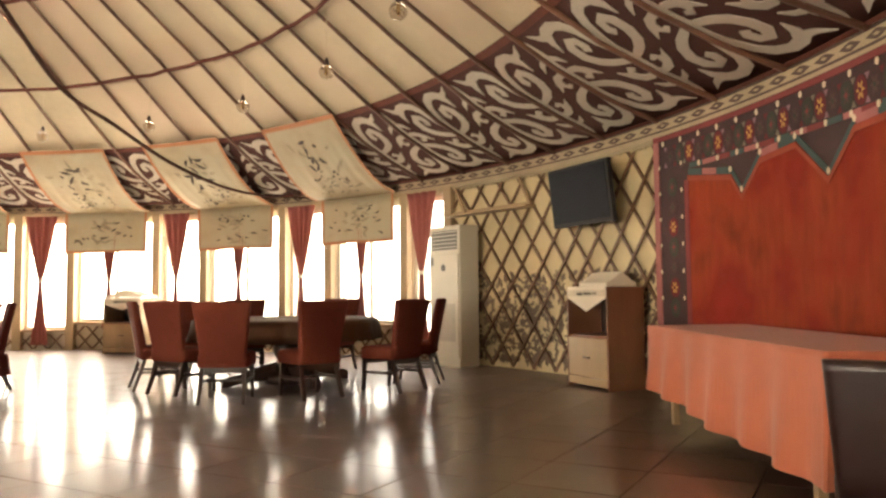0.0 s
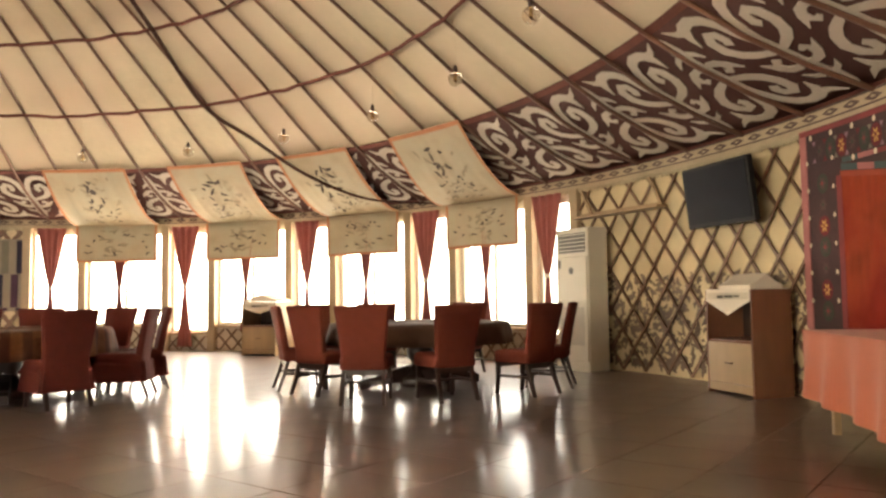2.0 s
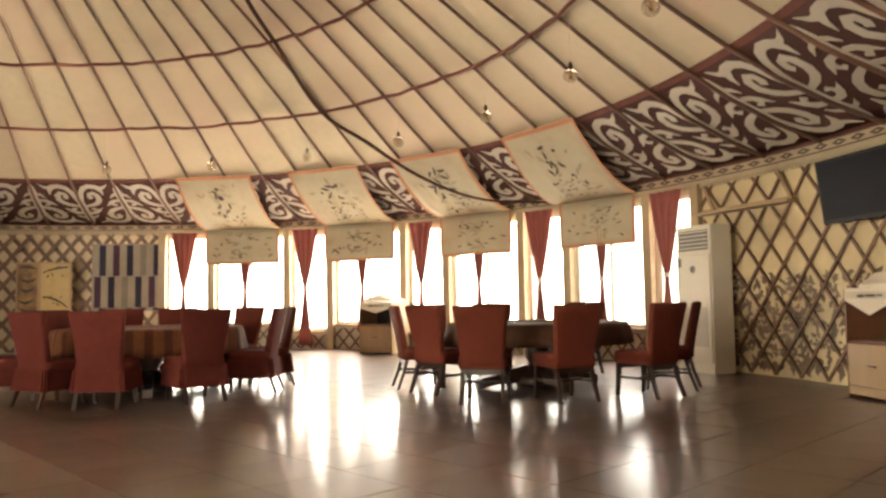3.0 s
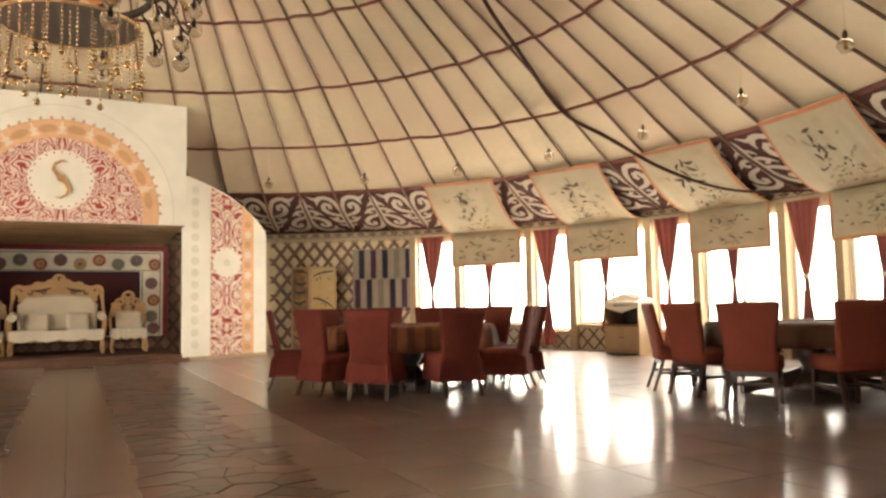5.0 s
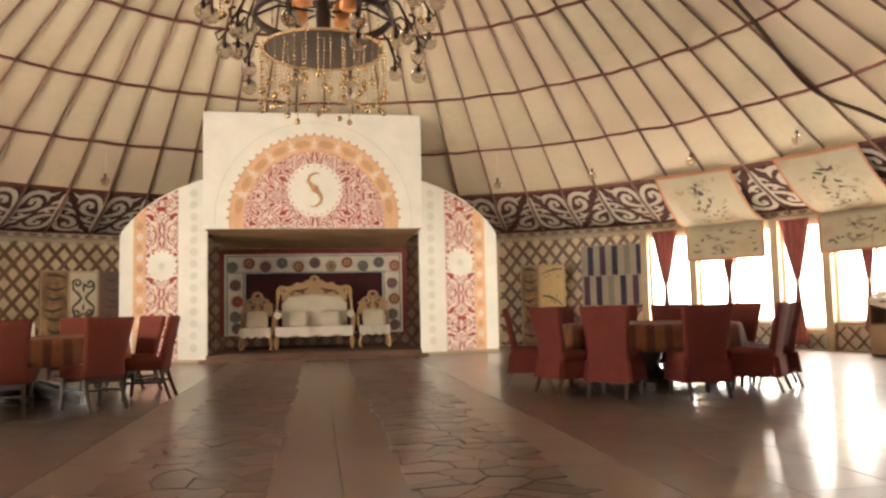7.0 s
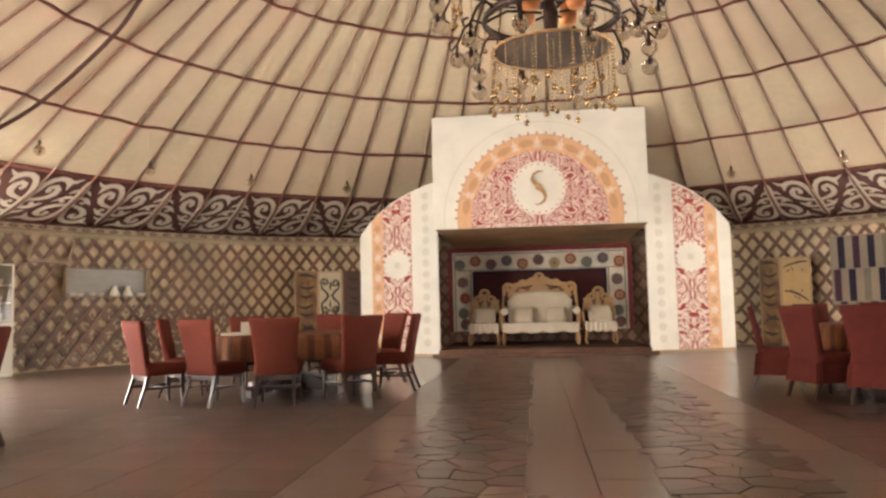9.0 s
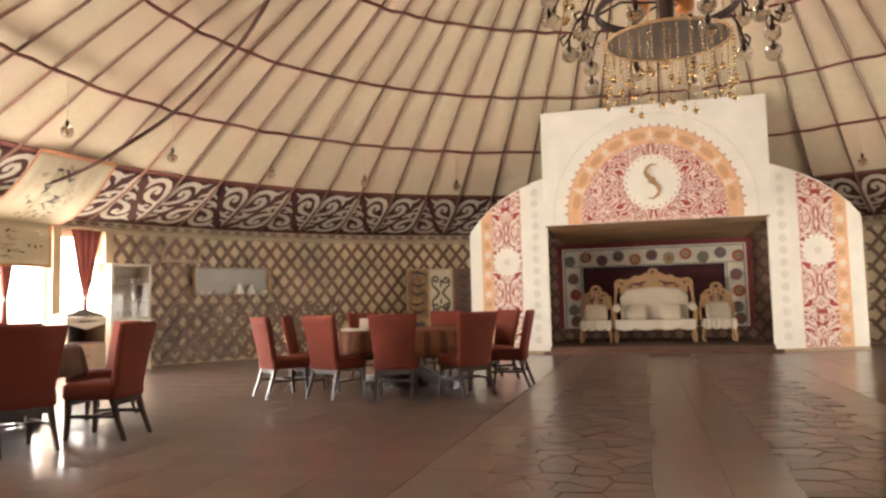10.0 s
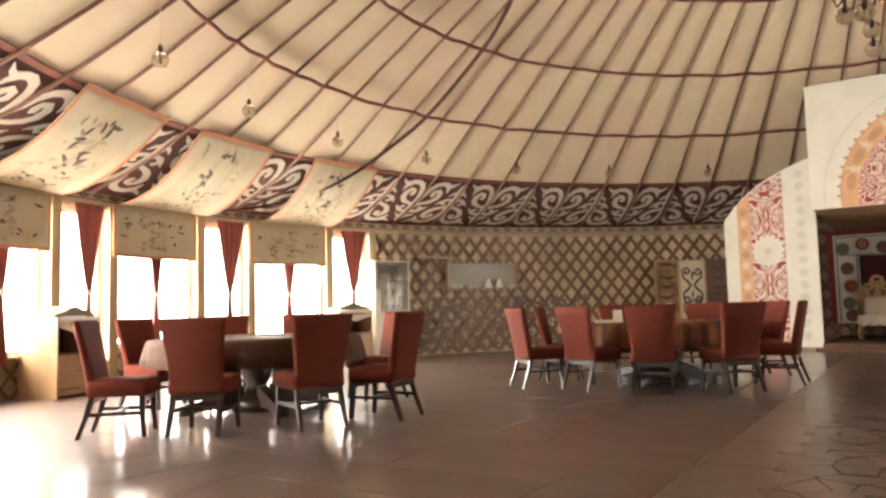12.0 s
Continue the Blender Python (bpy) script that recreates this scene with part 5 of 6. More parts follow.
for x, y, turn, label in ((9.85, 3.0, 107, "wooden service cabinet standing under the east windows"), (-10.25, -3.15, -73, "wooden service cabinet standing under the west windows"), (-10.3, 2.75, -105, "wooden service cabinet at the end of the west windows")):
    m = pose(x, y, 0, 0, 0, turn)
    side_cabinet(m, 0.74, 0.62, 1.02, label, False)
    top_cloth(m, 0.72, 0.60, 1.02, 0.10, "pale cloth with a pointed flap on a cabinet")
    peaked_cover(m, 0.80, 0.5, 1.032, 0.15, OLIVE if x < 0 else LINEN, "folded tray cover lying on a cabinet")

# pile rug in an embroidered border on the wall
rug = thing("wall_rug", Matrix(), "red pile rug hung in a dark embroidered border", "wall rug")
R_RUG = R_WALL - 0.09


def rug_place(az, z, off=0.0):
    return at(az, R_RUG - off, z)


part("border_cloth", sheet(lambda u, v: rug_place(130.1 + 34 * u, 0.70 + 1.97 * v), 34, 6, 0.012), RUG_DARK, rug, "dark embroidered border cloth")
edge_pts = [(133.1, 2.15), (136.5, 2.06), (137.3, 1.86), (138.7, 2.14), (141.1, 2.18), (143.1, 1.84), (144.7, 2.16), (147.2, 2.18), (149.0, 1.84), (150.6, 2.16), (153.2, 2.18), (155.0, 1.84), (156.6, 2.16), (163.5, 2.16)]


def red_top(az):
    for (a, z), (b, y) in zip(edge_pts, edge_pts[1:]):
        if a <= az <= b:
            return z + (y - z) * (az - a) / (b - a)
    return 2.15


part("rug_field", sheet(lambda u, v: rug_place(133.1 + 30.4 * u, 0.72 + (red_top(133.1 + 30.4 * u) - 0.72) * v, 0.014), 122, 8, 0.012), RUG_RED, rug, "plain red pile field with worn patches")
part("braid", sheet(lambda u, v: rug_place(130.1 + 0.45 * u, 0.70 + 1.97 * v, 0.012), 2, 6, 0.012), RUG_PINK, rug)
part("braid", sheet(lambda u, v: rug_place(132.75 + 0.35 * u, 0.72 + 1.43 * v, 0.020), 2, 6, 0.010), MAROON, rug)
part("braid", sheet(lambda u, v: rug_place(130.1 + 34 * u, 2.61 + 0.05 * v, 0.012), 34, 1, 0.012), MAROON, rug)
part("pile_edge", strip([(a, z + 0.012, 0.05) for a, z in edge_pts], lambda x, y, off: rug_place(x, y, 0.022 + off), 0.010), shade("rust_braid", (0.30, 0.05, 0.02), 0.9, vary=0.2), rug)
LILAC = shade("lilac_thread", (0.24, 0.13, 0.16), 0.9, vary=0.3)
run = 0
for (a, z), (b, y) in zip(edge_pts, edge_pts[1:]):
    slant = abs(y - z) > 0.15
    steps = 1 if slant else max(1, round((b - a) / 1.2))
    for k in range(steps):
        p, q = (a + (b - a) * k / steps, z + (y - z) * k / steps), (a + (b - a) * (k + 1) / steps, z + (y - z) * (k + 1) / steps)
        run += 1
        part("zigzag_braid", strip([(p[0] + 0.02, p[1] + 0.075, 0.06), (q[0] - 0.02, q[1] + 0.075, 0.06)], lambda x, h, off: rug_place(x, h, 0.012 + off), 0.012), RUG_TEAL if slant or run % 2 else RUG_PINK, rug)
for k in range(28):
    az = 133.2 + 1.08 * k
    part("straight_braid", strip([(az, 2.285, 0.045), (az + 1.02, 2.285, 0.045)], lambda x, h, off: rug_place(x, h, 0.010 + off), 0.010), (RUG_TEAL, RUG_PINK, MAROON)[k % 3], rug)


def blossom(az, z, rx, ry, ring, petal, heart):
    """An embroidered oval with an outline, petals and a heart."""
    def place(x, y, off):
        return rug_place(az + math.degrees(x * rx / R_RUG), z + y * ry, off)
    ring_ob = part("rosette", loft([[place(px, py, d) for px, py in disc(0, 0, 1.0, 18)] for d in (0.006, 0.010)]), ring, rug)
    part("petals", loft([[place(px, py, d) for px, py in disc(0, 0, 0.44, 36, 0.22, 6)] for d in (0.009, 0.013)]), petal, ring_ob)
    part("rosette_heart", loft([[place(px, py, d) for px, py in disc(0, 0, 0.2, 8)] for d in (0.012, 0.016)]), heart, ring_ob)


DULL_RED = shade("dull_red_thread", (0.13, 0.016, 0.018), 0.9, vary=0.3, scale=30)
DULL_GREEN = shade("dull_green_thread", (0.040, 0.042, 0.030), 0.9, vary=0.35, scale=40)
DULL_PLUM = shade("dull_plum_thread", (0.085, 0.045, 0.042), 0.9, vary=0.35, scale=40)
STYLES = ((DULL_GREEN, DULL_PLUM, MAROON), (DULL_RED, OCHRE, DULL_RED), (RUG_DARK, DULL_PLUM, DULL_GREEN))
for k in range(41):
    blossom(131.55 + 0.79 * k, 2.43, 0.066, 0.108, *STYLES[(k + 2) % 3])
for k in range(7):
    blossom(131.65, 0.88 + 0.205 * k, 0.075, 0.098, *STYLES[k % 3])
for k in range(41):
    az = 131.15 + 0.79 * k
    for z in (2.345, 2.515):
        patch("stitch", [(0, 0.03), (0.025, -0.02), (-0.025, -0.02)], (LILAC, DULL_RED, OLIVE)[k % 3], rug, 0, lambda x, y, off: rug_place(az + math.degrees(x / R_RUG), z + (y if z < 2.4 else -y), 0.010 + off))
for k in range(22):
    az = 131.0 + 1.5 * k
    for z in (2.575, 2.285):
        if z > 2.5 or az > 132.7:
            patch("bead", disc(0, 0, 0.020, 10), CREAM_THREAD, rug, 0, lambda x, y, off: rug_place(az + math.degrees(x / R_RUG), z + y * 1.4, 0.022 + off))
for k in range(6):
    for az in (130.75, 132.6):
        patch("bead", disc(0, 0, 0.016, 10), CREAM_THREAD, rug, 0, lambda x, y, off: rug_place(az + math.degrees(x / R_RUG), 0.98 + 0.27 * k + y * 1.4, 0.034 + off))
for a, z in edge_pts[1:]:
    patch("bead", disc(0, 0, 0.020, 10), CREAM_THREAD, rug, 0, lambda x, y, off: rug_place(a + math.degrees(x / R_RUG), z + 0.085 + y * 1.4, 0.028 + off))

# long table with a coral cloth, and a dark leather chair before it
TX, TY, TURN_T = 6.73, -7.36, 29.6
table = thing("long_table", pose(TX, TY, 0, 0, 0, 180 + TURN_T), "long table under a coral cloth beside the rug", "table")
L, D = 2.85, 0.80
part("tabletop", box(0.01, L - 0.01, 0.01, D - 0.01, 0.72, 0.752), LIGHT_WOOD, table)
for x in (0.32, L - 0.30):
    for y in (0.10, D - 0.10):
        part("leg", box(x - 0.025, x + 0.025, y - 0.025, y + 0.025, 0, 0.72), LIGHT_WOOD, table)
cloth_bm = bmesh.new()
outline = rounded(L + 0.03, D + 0.03, 0.03, 4)
fine = []
for (xa, ya), (xb, yb) in zip(outline, outline[1:] + outline[:1]):
    n = max(1, int(math.hypot(xb - xa, yb - ya) / 0.04))
    fine += [(xa + (xb - xa) * k / n, ya + (yb - ya) * k / n) for k in range(n)]
rings = []
for drop, grow in ((0.0, 0.0), (0.02, 0.008), (0.15, 0.015), (0.32, 0.03), (0.50, 0.045)):
    ring = []
    for i, (x, y) in enumerate(fine):
        d = math.hypot(x, y * 3)
        fold = grow * 0.7 * math.sin(i * 0.55) + grow * 0.5 * math.sin(i * 0.23 + 1)
        nx, ny = (x / abs(x) if abs(abs(x) - (L + 0.03) / 2) < 0.05 else 0), (y / abs(y) if abs(abs(y) - (D + 0.03) / 2) < 0.05 else 0)
        ring.append((L / 2 + x + nx * (grow + fold), D / 2 + y + ny * (grow + fold), 0.762 - drop * (1.0 + 0.24 * (0.5 + x / L)) - 0.02 * math.sin(i * 0.1) * drop))
    rings.append(ring)
loft(rings, cloth_bm, caps=False)
cloth_bm.faces.new([cloth_bm.verts.new((p[0], p[1], 0.7622)) for p in rings[0]])
coral = part("coral_tablecloth", cloth_bm, CORAL_CLOTH)
coral.matrix_world = table.matrix_world.copy()
mod = coral.modifiers.new("thick", "SOLIDIFY")
mod.thickness, mod.offset = 0.004, 0
tagged(coral, "coral cotton cloth draped over the long table", "tablecloth")

LEATHER = shade("dark_leather", (0.030, 0.012, 0.012), 0.32, vary=0.25, scale=8, bump=0.25, bump_scale=30)
arm = thing("leather_chair", pose(3.54, -9.10, 0, 0, 0, -97), "dark brown leather chair by the long table", "chair")
smooth(part("backrest", loft([[(x, y - 0.24 - 0.10 * v, 0.30 + 0.51 * v) for x, y in rounded(0.50 + 0.05 * v, 0.11 - 0.04 * v * v, 0.03, 3)] for v in (0, 0.25, 0.5, 0.75, 0.93, 1.0)]), LEATHER, arm))
smooth(part("seat", loft([[(x * s, y * s, z) for x, y in rounded(0.54, 0.54, 0.06, 3)] for s, z in ((0.96, 0.30), (1.0, 0.33), (1.0, 0.40), (0.92, 0.45))]), LEATHER, arm))
for sx in (-1, 1):
    for y in (-0.22, 0.22):
        part("leg", leg_bar(sx * 0.24, y, sx * 0.22, y * 0.95, 0, 0.31, 0.03, 0.045), DARK_WOOD, arm)

# ---- west and north walls ----
vit = thing("display_cabinet", facing(-69.9, 10.62, 0) , "white glazed display cabinet with crockery", "display cabinet")
for sx in (-1, 1):
    part("side_panel", box(sx * 0.40 - 0.02, sx * 0.40 + 0.02, -0.2, 0.2, 0.0, 2.02), PLASTIC_WHITE, vit)
part("back_panel", box(-0.38, 0.38, -0.2, -0.185, 0, 2.02), PLASTIC_WHITE, vit)
for z in (0.0, 0.98, 1.30, 1.62, 1.99):
    part("shelf", box(-0.38, 0.38, -0.185, 0.17, z, z + 0.03), PLASTIC_WHITE, vit)
part("cabinet_door", box(-0.38, 0.38, 0.18, 0.20, 0.02, 0.96), PLASTIC_WHITE, vit)
part("glass_door", box(-0.38, 0.38, 0.19, 0.194, 1.0, 1.98), clear("cabinet_glass", (1, 1, 1), 0.0, 1.3), vit)
cup = lathe([(0.02, 0.0), (0.035, 0.005), (0.028, 0.02), (0.045, 0.07), (0.05, 0.10), (0.046, 0.10), (0.03, 0.03)], 12)
cup_data = bpy.data.meshes.new("cup")
cup.to_mesh(cup_data)
cup.free()
cup_data.materials.append(LINEN)
for z in (1.01, 1.33, 1.65):
    for k in range(5):
        ob = tagged(new("cup", cup_data), "white cup on a cabinet shelf", "cup", "cups in the display cabinet")
        ob.matrix_world = vit.matrix_world @ pose(-0.28 + 0.14 * k, 0.02 * (k % 2), z)

shelfcase = thing("wall_showcase", facing(-56.4, R_WALL - 0.09, 1.42), "grey glazed wall showcase with white shapes for reflections", "showcase")
part("back_board", box(-0.88, 0.88, -0.02, 0.0, 0.0, 0.60), shade("showcase_grey", (0.26, 0.23, 0.19), 0.4, vary=0.3, scale=3, stretch=(1, 1, 6)), shelfcase)
part("ledge", box(-0.88, 0.88, 0.0, 0.16, 0.0, 0.02), LIGHT_WOOD, shelfcase)
part("top_board", box(-0.88, 0.88, 0.0, 0.16, 0.585, 0.60), LIGHT_WOOD, shelfcase)
for sx in (-1, 1):
    part("end_board", box(sx * 0.88 - 0.01, sx * 0.88 + 0.01, 0.0, 0.16, 0.02, 0.585), LIGHT_WOOD, shelfcase)
# white pitcher shapes added for bright window reflections in the glass
for x, s, label in ((-0.42, 1.0, "white pitcher shape for a reflection in the glass"), (-0.14, 1.05, "white pitcher shape for a reflection in the glass")):
    jug = smooth(part("pitcher", lathe([(0.09, 0), (0.10, 0.02), (0.085, 0.08), (0.05, 0.15), (0.045, 0.19), (0.06, 0.215)], 14), CARD))
    jug.matrix_world = shelfcase.matrix_world @ pose(x, 0.08, 0.02) @ Matrix.Diagonal((s, s, s, 1))
    tagged(jug, label, "pitcher", "crockery in the showcase")
# flat white dishes, likewise put in for reflections
for x in (-0.72, 0.18, 0.34, 0.58, 0.74):
    dish = smooth(part("dish", lathe([(0.05, 0), (0.06, 0.01), (0.10, 0.06), (0.105, 0.075), (0.095, 0.07)], 14), CARD))
    dish.matrix_world = shelfcase.matrix_world @ pose(x, 0.08, 0.02)
    tagged(dish, "white dish shape for a reflection in the glass", "dish", "crockery in the showcase")


SCREEN_BROWN = shade("brown_screen_cloth", (0.21, 0.115, 0.06), 0.7, vary=0.35, scale=7, second=(0.33, 0.20, 0.07), mix_scale=3.0)
SCREEN_DARK = shade("dark_screen_cloth", (0.13, 0.065, 0.042), 0.7, vary=0.3, scale=7)
SCREEN_CREAM = shade("cream_screen_cloth", (0.50, 0.41, 0.28), 0.7, vary=0.15, scale=7)
SCREEN_GOLD = shade("gold_screen_cloth", (0.50, 0.35, 0.14), 0.6, vary=0.25, scale=5, second=(0.40, 0.30, 0.16), mix_scale=4.0)


def horn_scrolls(w, h):
    """Mirrored horn curls up a leaf: curl, stem, tulip, and the same turned over."""
    bm = bmesh.new()
    face = lambda x, y, off: (x, 0.018 + off, y)
    for base, up in ((h - 0.27, 1), (h - 0.92, -1), (h - 1.08, 1)):
        for sx in (-1, 1):
            p = volute(sx * w * 0.21, base, 0.105, 0.02, 90 - 90 * up + (180 if sx < 0 and up < 0 else 0), 90 - 90 * up + sx * 430, 0.045, 0.05)
            join(bm, strip(p, face, 0.006))
            join(bm, strip([(sx * w * 0.36, base, 0.04), (sx * w * 0.34, base - up * 0.14, 0.05), (sx * w * 0.16, base - up * 0.24, 0.06), (sx * w * 0.05, base - up * 0.36, 0.035)], face, 0.007))
        join(bm, strip([(0, base + 0.03, 0.004), (0, base - up * 0.10, 0.055), (0, base - up * 0.20, 0.02)], face, 0.008))
    return bm


def brush_bands(w, h, seed):
    """Broad dark arcs and strokes across a leaf."""
    rng = random.Random(seed)
    bm = bmesh.new()
    face = lambda x, y, off: (x, 0.018 + off, y)
    for k in range(8):
        z = h - 0.14 - 0.22 * k + rng.uniform(-0.03, 0.03)
        bow, tilt = rng.uniform(-0.09, 0.09), rng.uniform(-0.05, 0.05)
        x0, x1 = -w * rng.uniform(0.25, 0.40), w * rng.uniform(0.20, 0.40)
        join(bm, strip([(x0 + (x1 - x0) * t, z + tilt * (t - 0.5) + bow * 4 * t * (1 - t), q) for t, q in ((0, 0.01), (0.2, 0.05), (0.5, 0.075), (0.8, 0.05), (1, 0.008))], face, 0.005 + 0.0004 * k))
    return bm


def branch_print(w, h, seed):
    """A brushed dark branch with leaves across a leaf of the screen."""
    rng = random.Random(seed)
    bm = bmesh.new()
    face = lambda x, y, off: (x, 0.018 + off, y)
    for z, flip in ((h - 0.10, 1), (h - 0.75, -1), (h - 1.35, 1)):
        stem = [(flip * w * (-0.38 + 0.76 * t), z - 0.24 * t * t * (1 if flip < 0 else 0.5), 0.05 * (1 - 0.8 * abs(t - 0.4))) for t in (0, 0.2, 0.4, 0.6, 0.8, 1.0)]
        join(bm, strip(stem, face, 0.005))
        for k in range(7):
            t = rng.random()
            x, y, a = flip * w * (-0.38 + 0.76 * t), z - 0.12 * t + rng.uniform(-0.13, 0.08), rng.uniform(0, 6.28)
            join(bm, strip([(x, y, 0.004), (x + 0.03 * math.cos(a), y + 0.03 * math.sin(a), 0.03), (x + 0.07 * math.cos(a), y + 0.07 * math.sin(a), 0.004)], face, 0.0055 + 0.0003 * k))
    return bm


def folding_screen(az0, leaves, r, h, label):
    """Leaves as (width, turn, cloth, print, ink)."""
    ob = thing("folding_screen", Matrix(), label, "folding screen")
    a = az0
    for n, (w, turn, cloth, drawn, ink) in enumerate(leaves):
        da = math.degrees(w * math.cos(radians(turn)) / r)
        leaf = part("leaf", box(-w / 2, w / 2, -0.018, 0.018, 0.03, h, bevel=0.004), cloth, ob)
        leaf.matrix_world = facing(a + da / 2, r, 0, turn)
        for sx in (-1, 1):
            part("leaf_frame", box(sx * (w / 2 - 0.018) - 0.018, sx * (w / 2 - 0.018) + 0.018, -0.024, 0.026, 0.0, h + 0.02), LIGHT_WOOD if cloth is not SCREEN_DARK else RED_WOOD, leaf)
        part("leaf_rail", box(-w / 2 + 0.036, w / 2 - 0.036, -0.022, 0.024, h - 0.03, h + 0.012), LIGHT_WOOD if cloth is not SCREEN_DARK else RED_WOOD, leaf)
        tagged(part("scrollwork", drawn(w, h, n + 5) if drawn is not horn_scrolls else drawn(w, h), ink, leaf), kind="stuff")
        a += da
    return ob


folding_screen(-34.4, [(0.66, 18, SCREEN_BROWN, brush_bands, INK), (0.60, -18, SCREEN_CREAM, horn_scrolls, INK), (0.62, 18, SCREEN_DARK, brush_bands, INK)], 10.62, 1.99, "folding screen with brown and cream scrollwork leaves")
folding_screen(27.2, [(0.50, -15, SCREEN_BROWN, brush_bands, INK), (0.64, 15, SCREEN_GOLD, branch_print, INK)], 10.62, 1.99, "two-leaf folding screen with gold and brown leaves")

quilt = thing("felt_quilt", Matrix(), "patchwork felt hanging of dark and pale strips", "wall hanging")
part("backing", sheet(lambda u, v: at(34.9 + 8.1 * u, R_WALL - 0.055, 0.90 + 1.53 * v), 10, 3, 0.01), PALE_FELT, quilt)
PURPLE = shade("purple_felt", (0.075, 0.038, 0.06), 0.95, spec=0.05, vary=0.25, scale=20)
tints = [NAVY, PURPLE, NAVY, OLIVE, NAVY, PURPLE]
for row in range(3):
    for k in range(5):
        az = 35.2 + (0.55 if row % 2 == 0 else 0.0) + 1.55 * k
        z0 = 1.70 - 0.72 * row
        z1 = z0 + 0.70 if row < 2 else 0.97
        z0 = max(z0, 0.91)
        part("patch", arc_slab(az, az + 0.72, R_WALL - 0.069, R_WALL - 0.0605, z0, z1), tints[(k + row) % 6], quilt)


# ---- chandelier over the middle ----
lamp = thing("chandelier", pose(0, 0, 0), "iron chandelier with glass globes and brass bead strings", "chandelier")


def ring_tube(r, z, t, n=40):
    pts = [(r * math.cos(2 * math.pi * k / n), r * math.sin(2 * math.pi * k / n), z) for k in range(n + 1)]
    return tube(pts, t, 6)


smooth(part("iron_ring", ring_tube(0.78, 4.36, 0.028), IRON, lamp))
smooth(part("iron_ring", ring_tube(0.95, 4.95, 0.028), IRON, lamp))
part("iron_band", loft([circle(r, z, 40) for r, z in ((0.76, 4.32), (0.775, 4.32), (0.775, 4.42), (0.76, 4.42), (0.76, 4.32))], caps=False), IRON, lamp)
part("rod", tube([(0, 0, 3.98), (0, 0, 8.08)], 0.03, 8), IRON, lamp)
part("hub", lathe([(0.04, 4.05), (0.08, 4.2), (0.09, 4.45), (0.06, 4.6), (0.04, 4.7)], 14), IRON, lamp)
part("base_plate", loft([circle(r, z, 40) for r, z in ((0.05, 3.985), (0.66, 3.985), (0.68, 3.992), (0.66, 4.0), (0.05, 4.0))]), shade("smoked_glass_plate", (0.10, 0.075, 0.062), 0.35, spec=0.4, vary=0.35, scale=9), lamp, "smoky round base plate")
smooth(part("plate_rim", ring_tube(0.685, 3.985, 0.016), GOLD, lamp, "gilded rim of the base plate"))
for k in range(6):
    a = 2 * math.pi * k / 6
    part("spoke", tube([(0.1 * math.cos(a), 0.1 * math.sin(a), 4.45), (0.5 * math.cos(a), 0.5 * math.sin(a), 4.5), (0.78 * math.cos(a), 0.78 * math.sin(a), 4.37)], 0.016, 6), IRON, lamp)
globe_profile = [(0.095 * math.sin(math.pi * k / 12), 0.095 * math.cos(math.pi * k / 12)) for k in range(13)]
rng = random.Random(21)
for tier, (count, r_ring, z_ring, r_out, z_out) in enumerate(((10, 0.78, 4.36, 1.10, 4.02), (12, 0.95, 4.95, 1.33, 4.55))):
    for k in range(count):
        a = 2 * math.pi * (k + 0.5 * tier) / count
        ca, sa = math.cos(a), math.sin(a)
        prof = [(r_ring, z_ring), (r_ring + 0.12, z_ring + 0.06), (r_ring + 0.22, z_ring - 0.02), (r_out, z_out + 0.12), (r_out + 0.07, z_out + 0.04), (r_out + 0.10, z_out + 0.13), (r_out + 0.03, z_out + 0.17)]
        arm_ob = smooth(part("arm", tube([(r * ca, r * sa, z) for r, z in prof], 0.016, 6), IRON, lamp))
        for j, dz in enumerate((-0.07, -0.29) if k % 2 == 0 else (-0.07,)):
            g = smooth(part("glass_globe", loft([[(r_out * ca + r * math.cos(t), r_out * sa + r * math.sin(t), z_out + dz + z) for t in [2 * math.pi * q / 14 for q in range(14)]] for r, z in [(max(r, 0.002), z) for r, z in globe_profile]]), CRYSTAL, arm_ob))
            part("globe_stem", tube([(r_out * ca, r_out * sa, z_out + dz + 0.02), (r_out * ca, r_out * sa, z_out + dz + (0.19 if j == 0 else 0.13))], 0.018, 6), IRON, arm_ob)
for k in range(4):
    a = 2 * math.pi * k / 4 + 0.9
    smooth(part("candle_shade", lathe([(0.09, 4.40), (0.11, 4.46), (0.10, 4.62), (0.07, 4.70)], 12), LAMP_AMBER, lamp, "amber candle shade")).matrix_local = pose(0.36 * math.cos(a), 0.36 * math.sin(a), 0)


def bead_string(length, seed):
    """Small brass beads with one or two larger ones near the end."""
    rng = random.Random(seed)
    bm = bmesh.new()
    z = 0.0
    while z > -length:
        s = 0.014 if rng.random() < 0.85 else 0.019
        bmesh.ops.create_icosphere(bm, subdivisions=1, radius=s, matrix=Matrix.Translation((0, 0, z)))
        z -= 0.044
    bmesh.ops.create_icosphere(bm, subdivisions=2, radius=0.037, matrix=Matrix.Translation((0, 0, -length - 0.02)))
    data = bpy.data.meshes.new("bead_string")
    bm.to_mesh(data)
    bm.free()
    data.materials.append(BRASS)
    for p in data.polygons:
        p.use_smooth = True
    return data


strings = [bead_string(l, n) for n, l in enumerate((0.46, 0.58, 0.52, 0.64, 0.49))]
for k in range(34):
    a = 2 * math.pi * k / 34
    tagged(piece("bead_string", strings[(k * 3) % 5], lamp, pose(0.705 * math.cos(a), 0.705 * math.sin(a), 3.97, 0, 0, 31 * k)), kind="stuff")
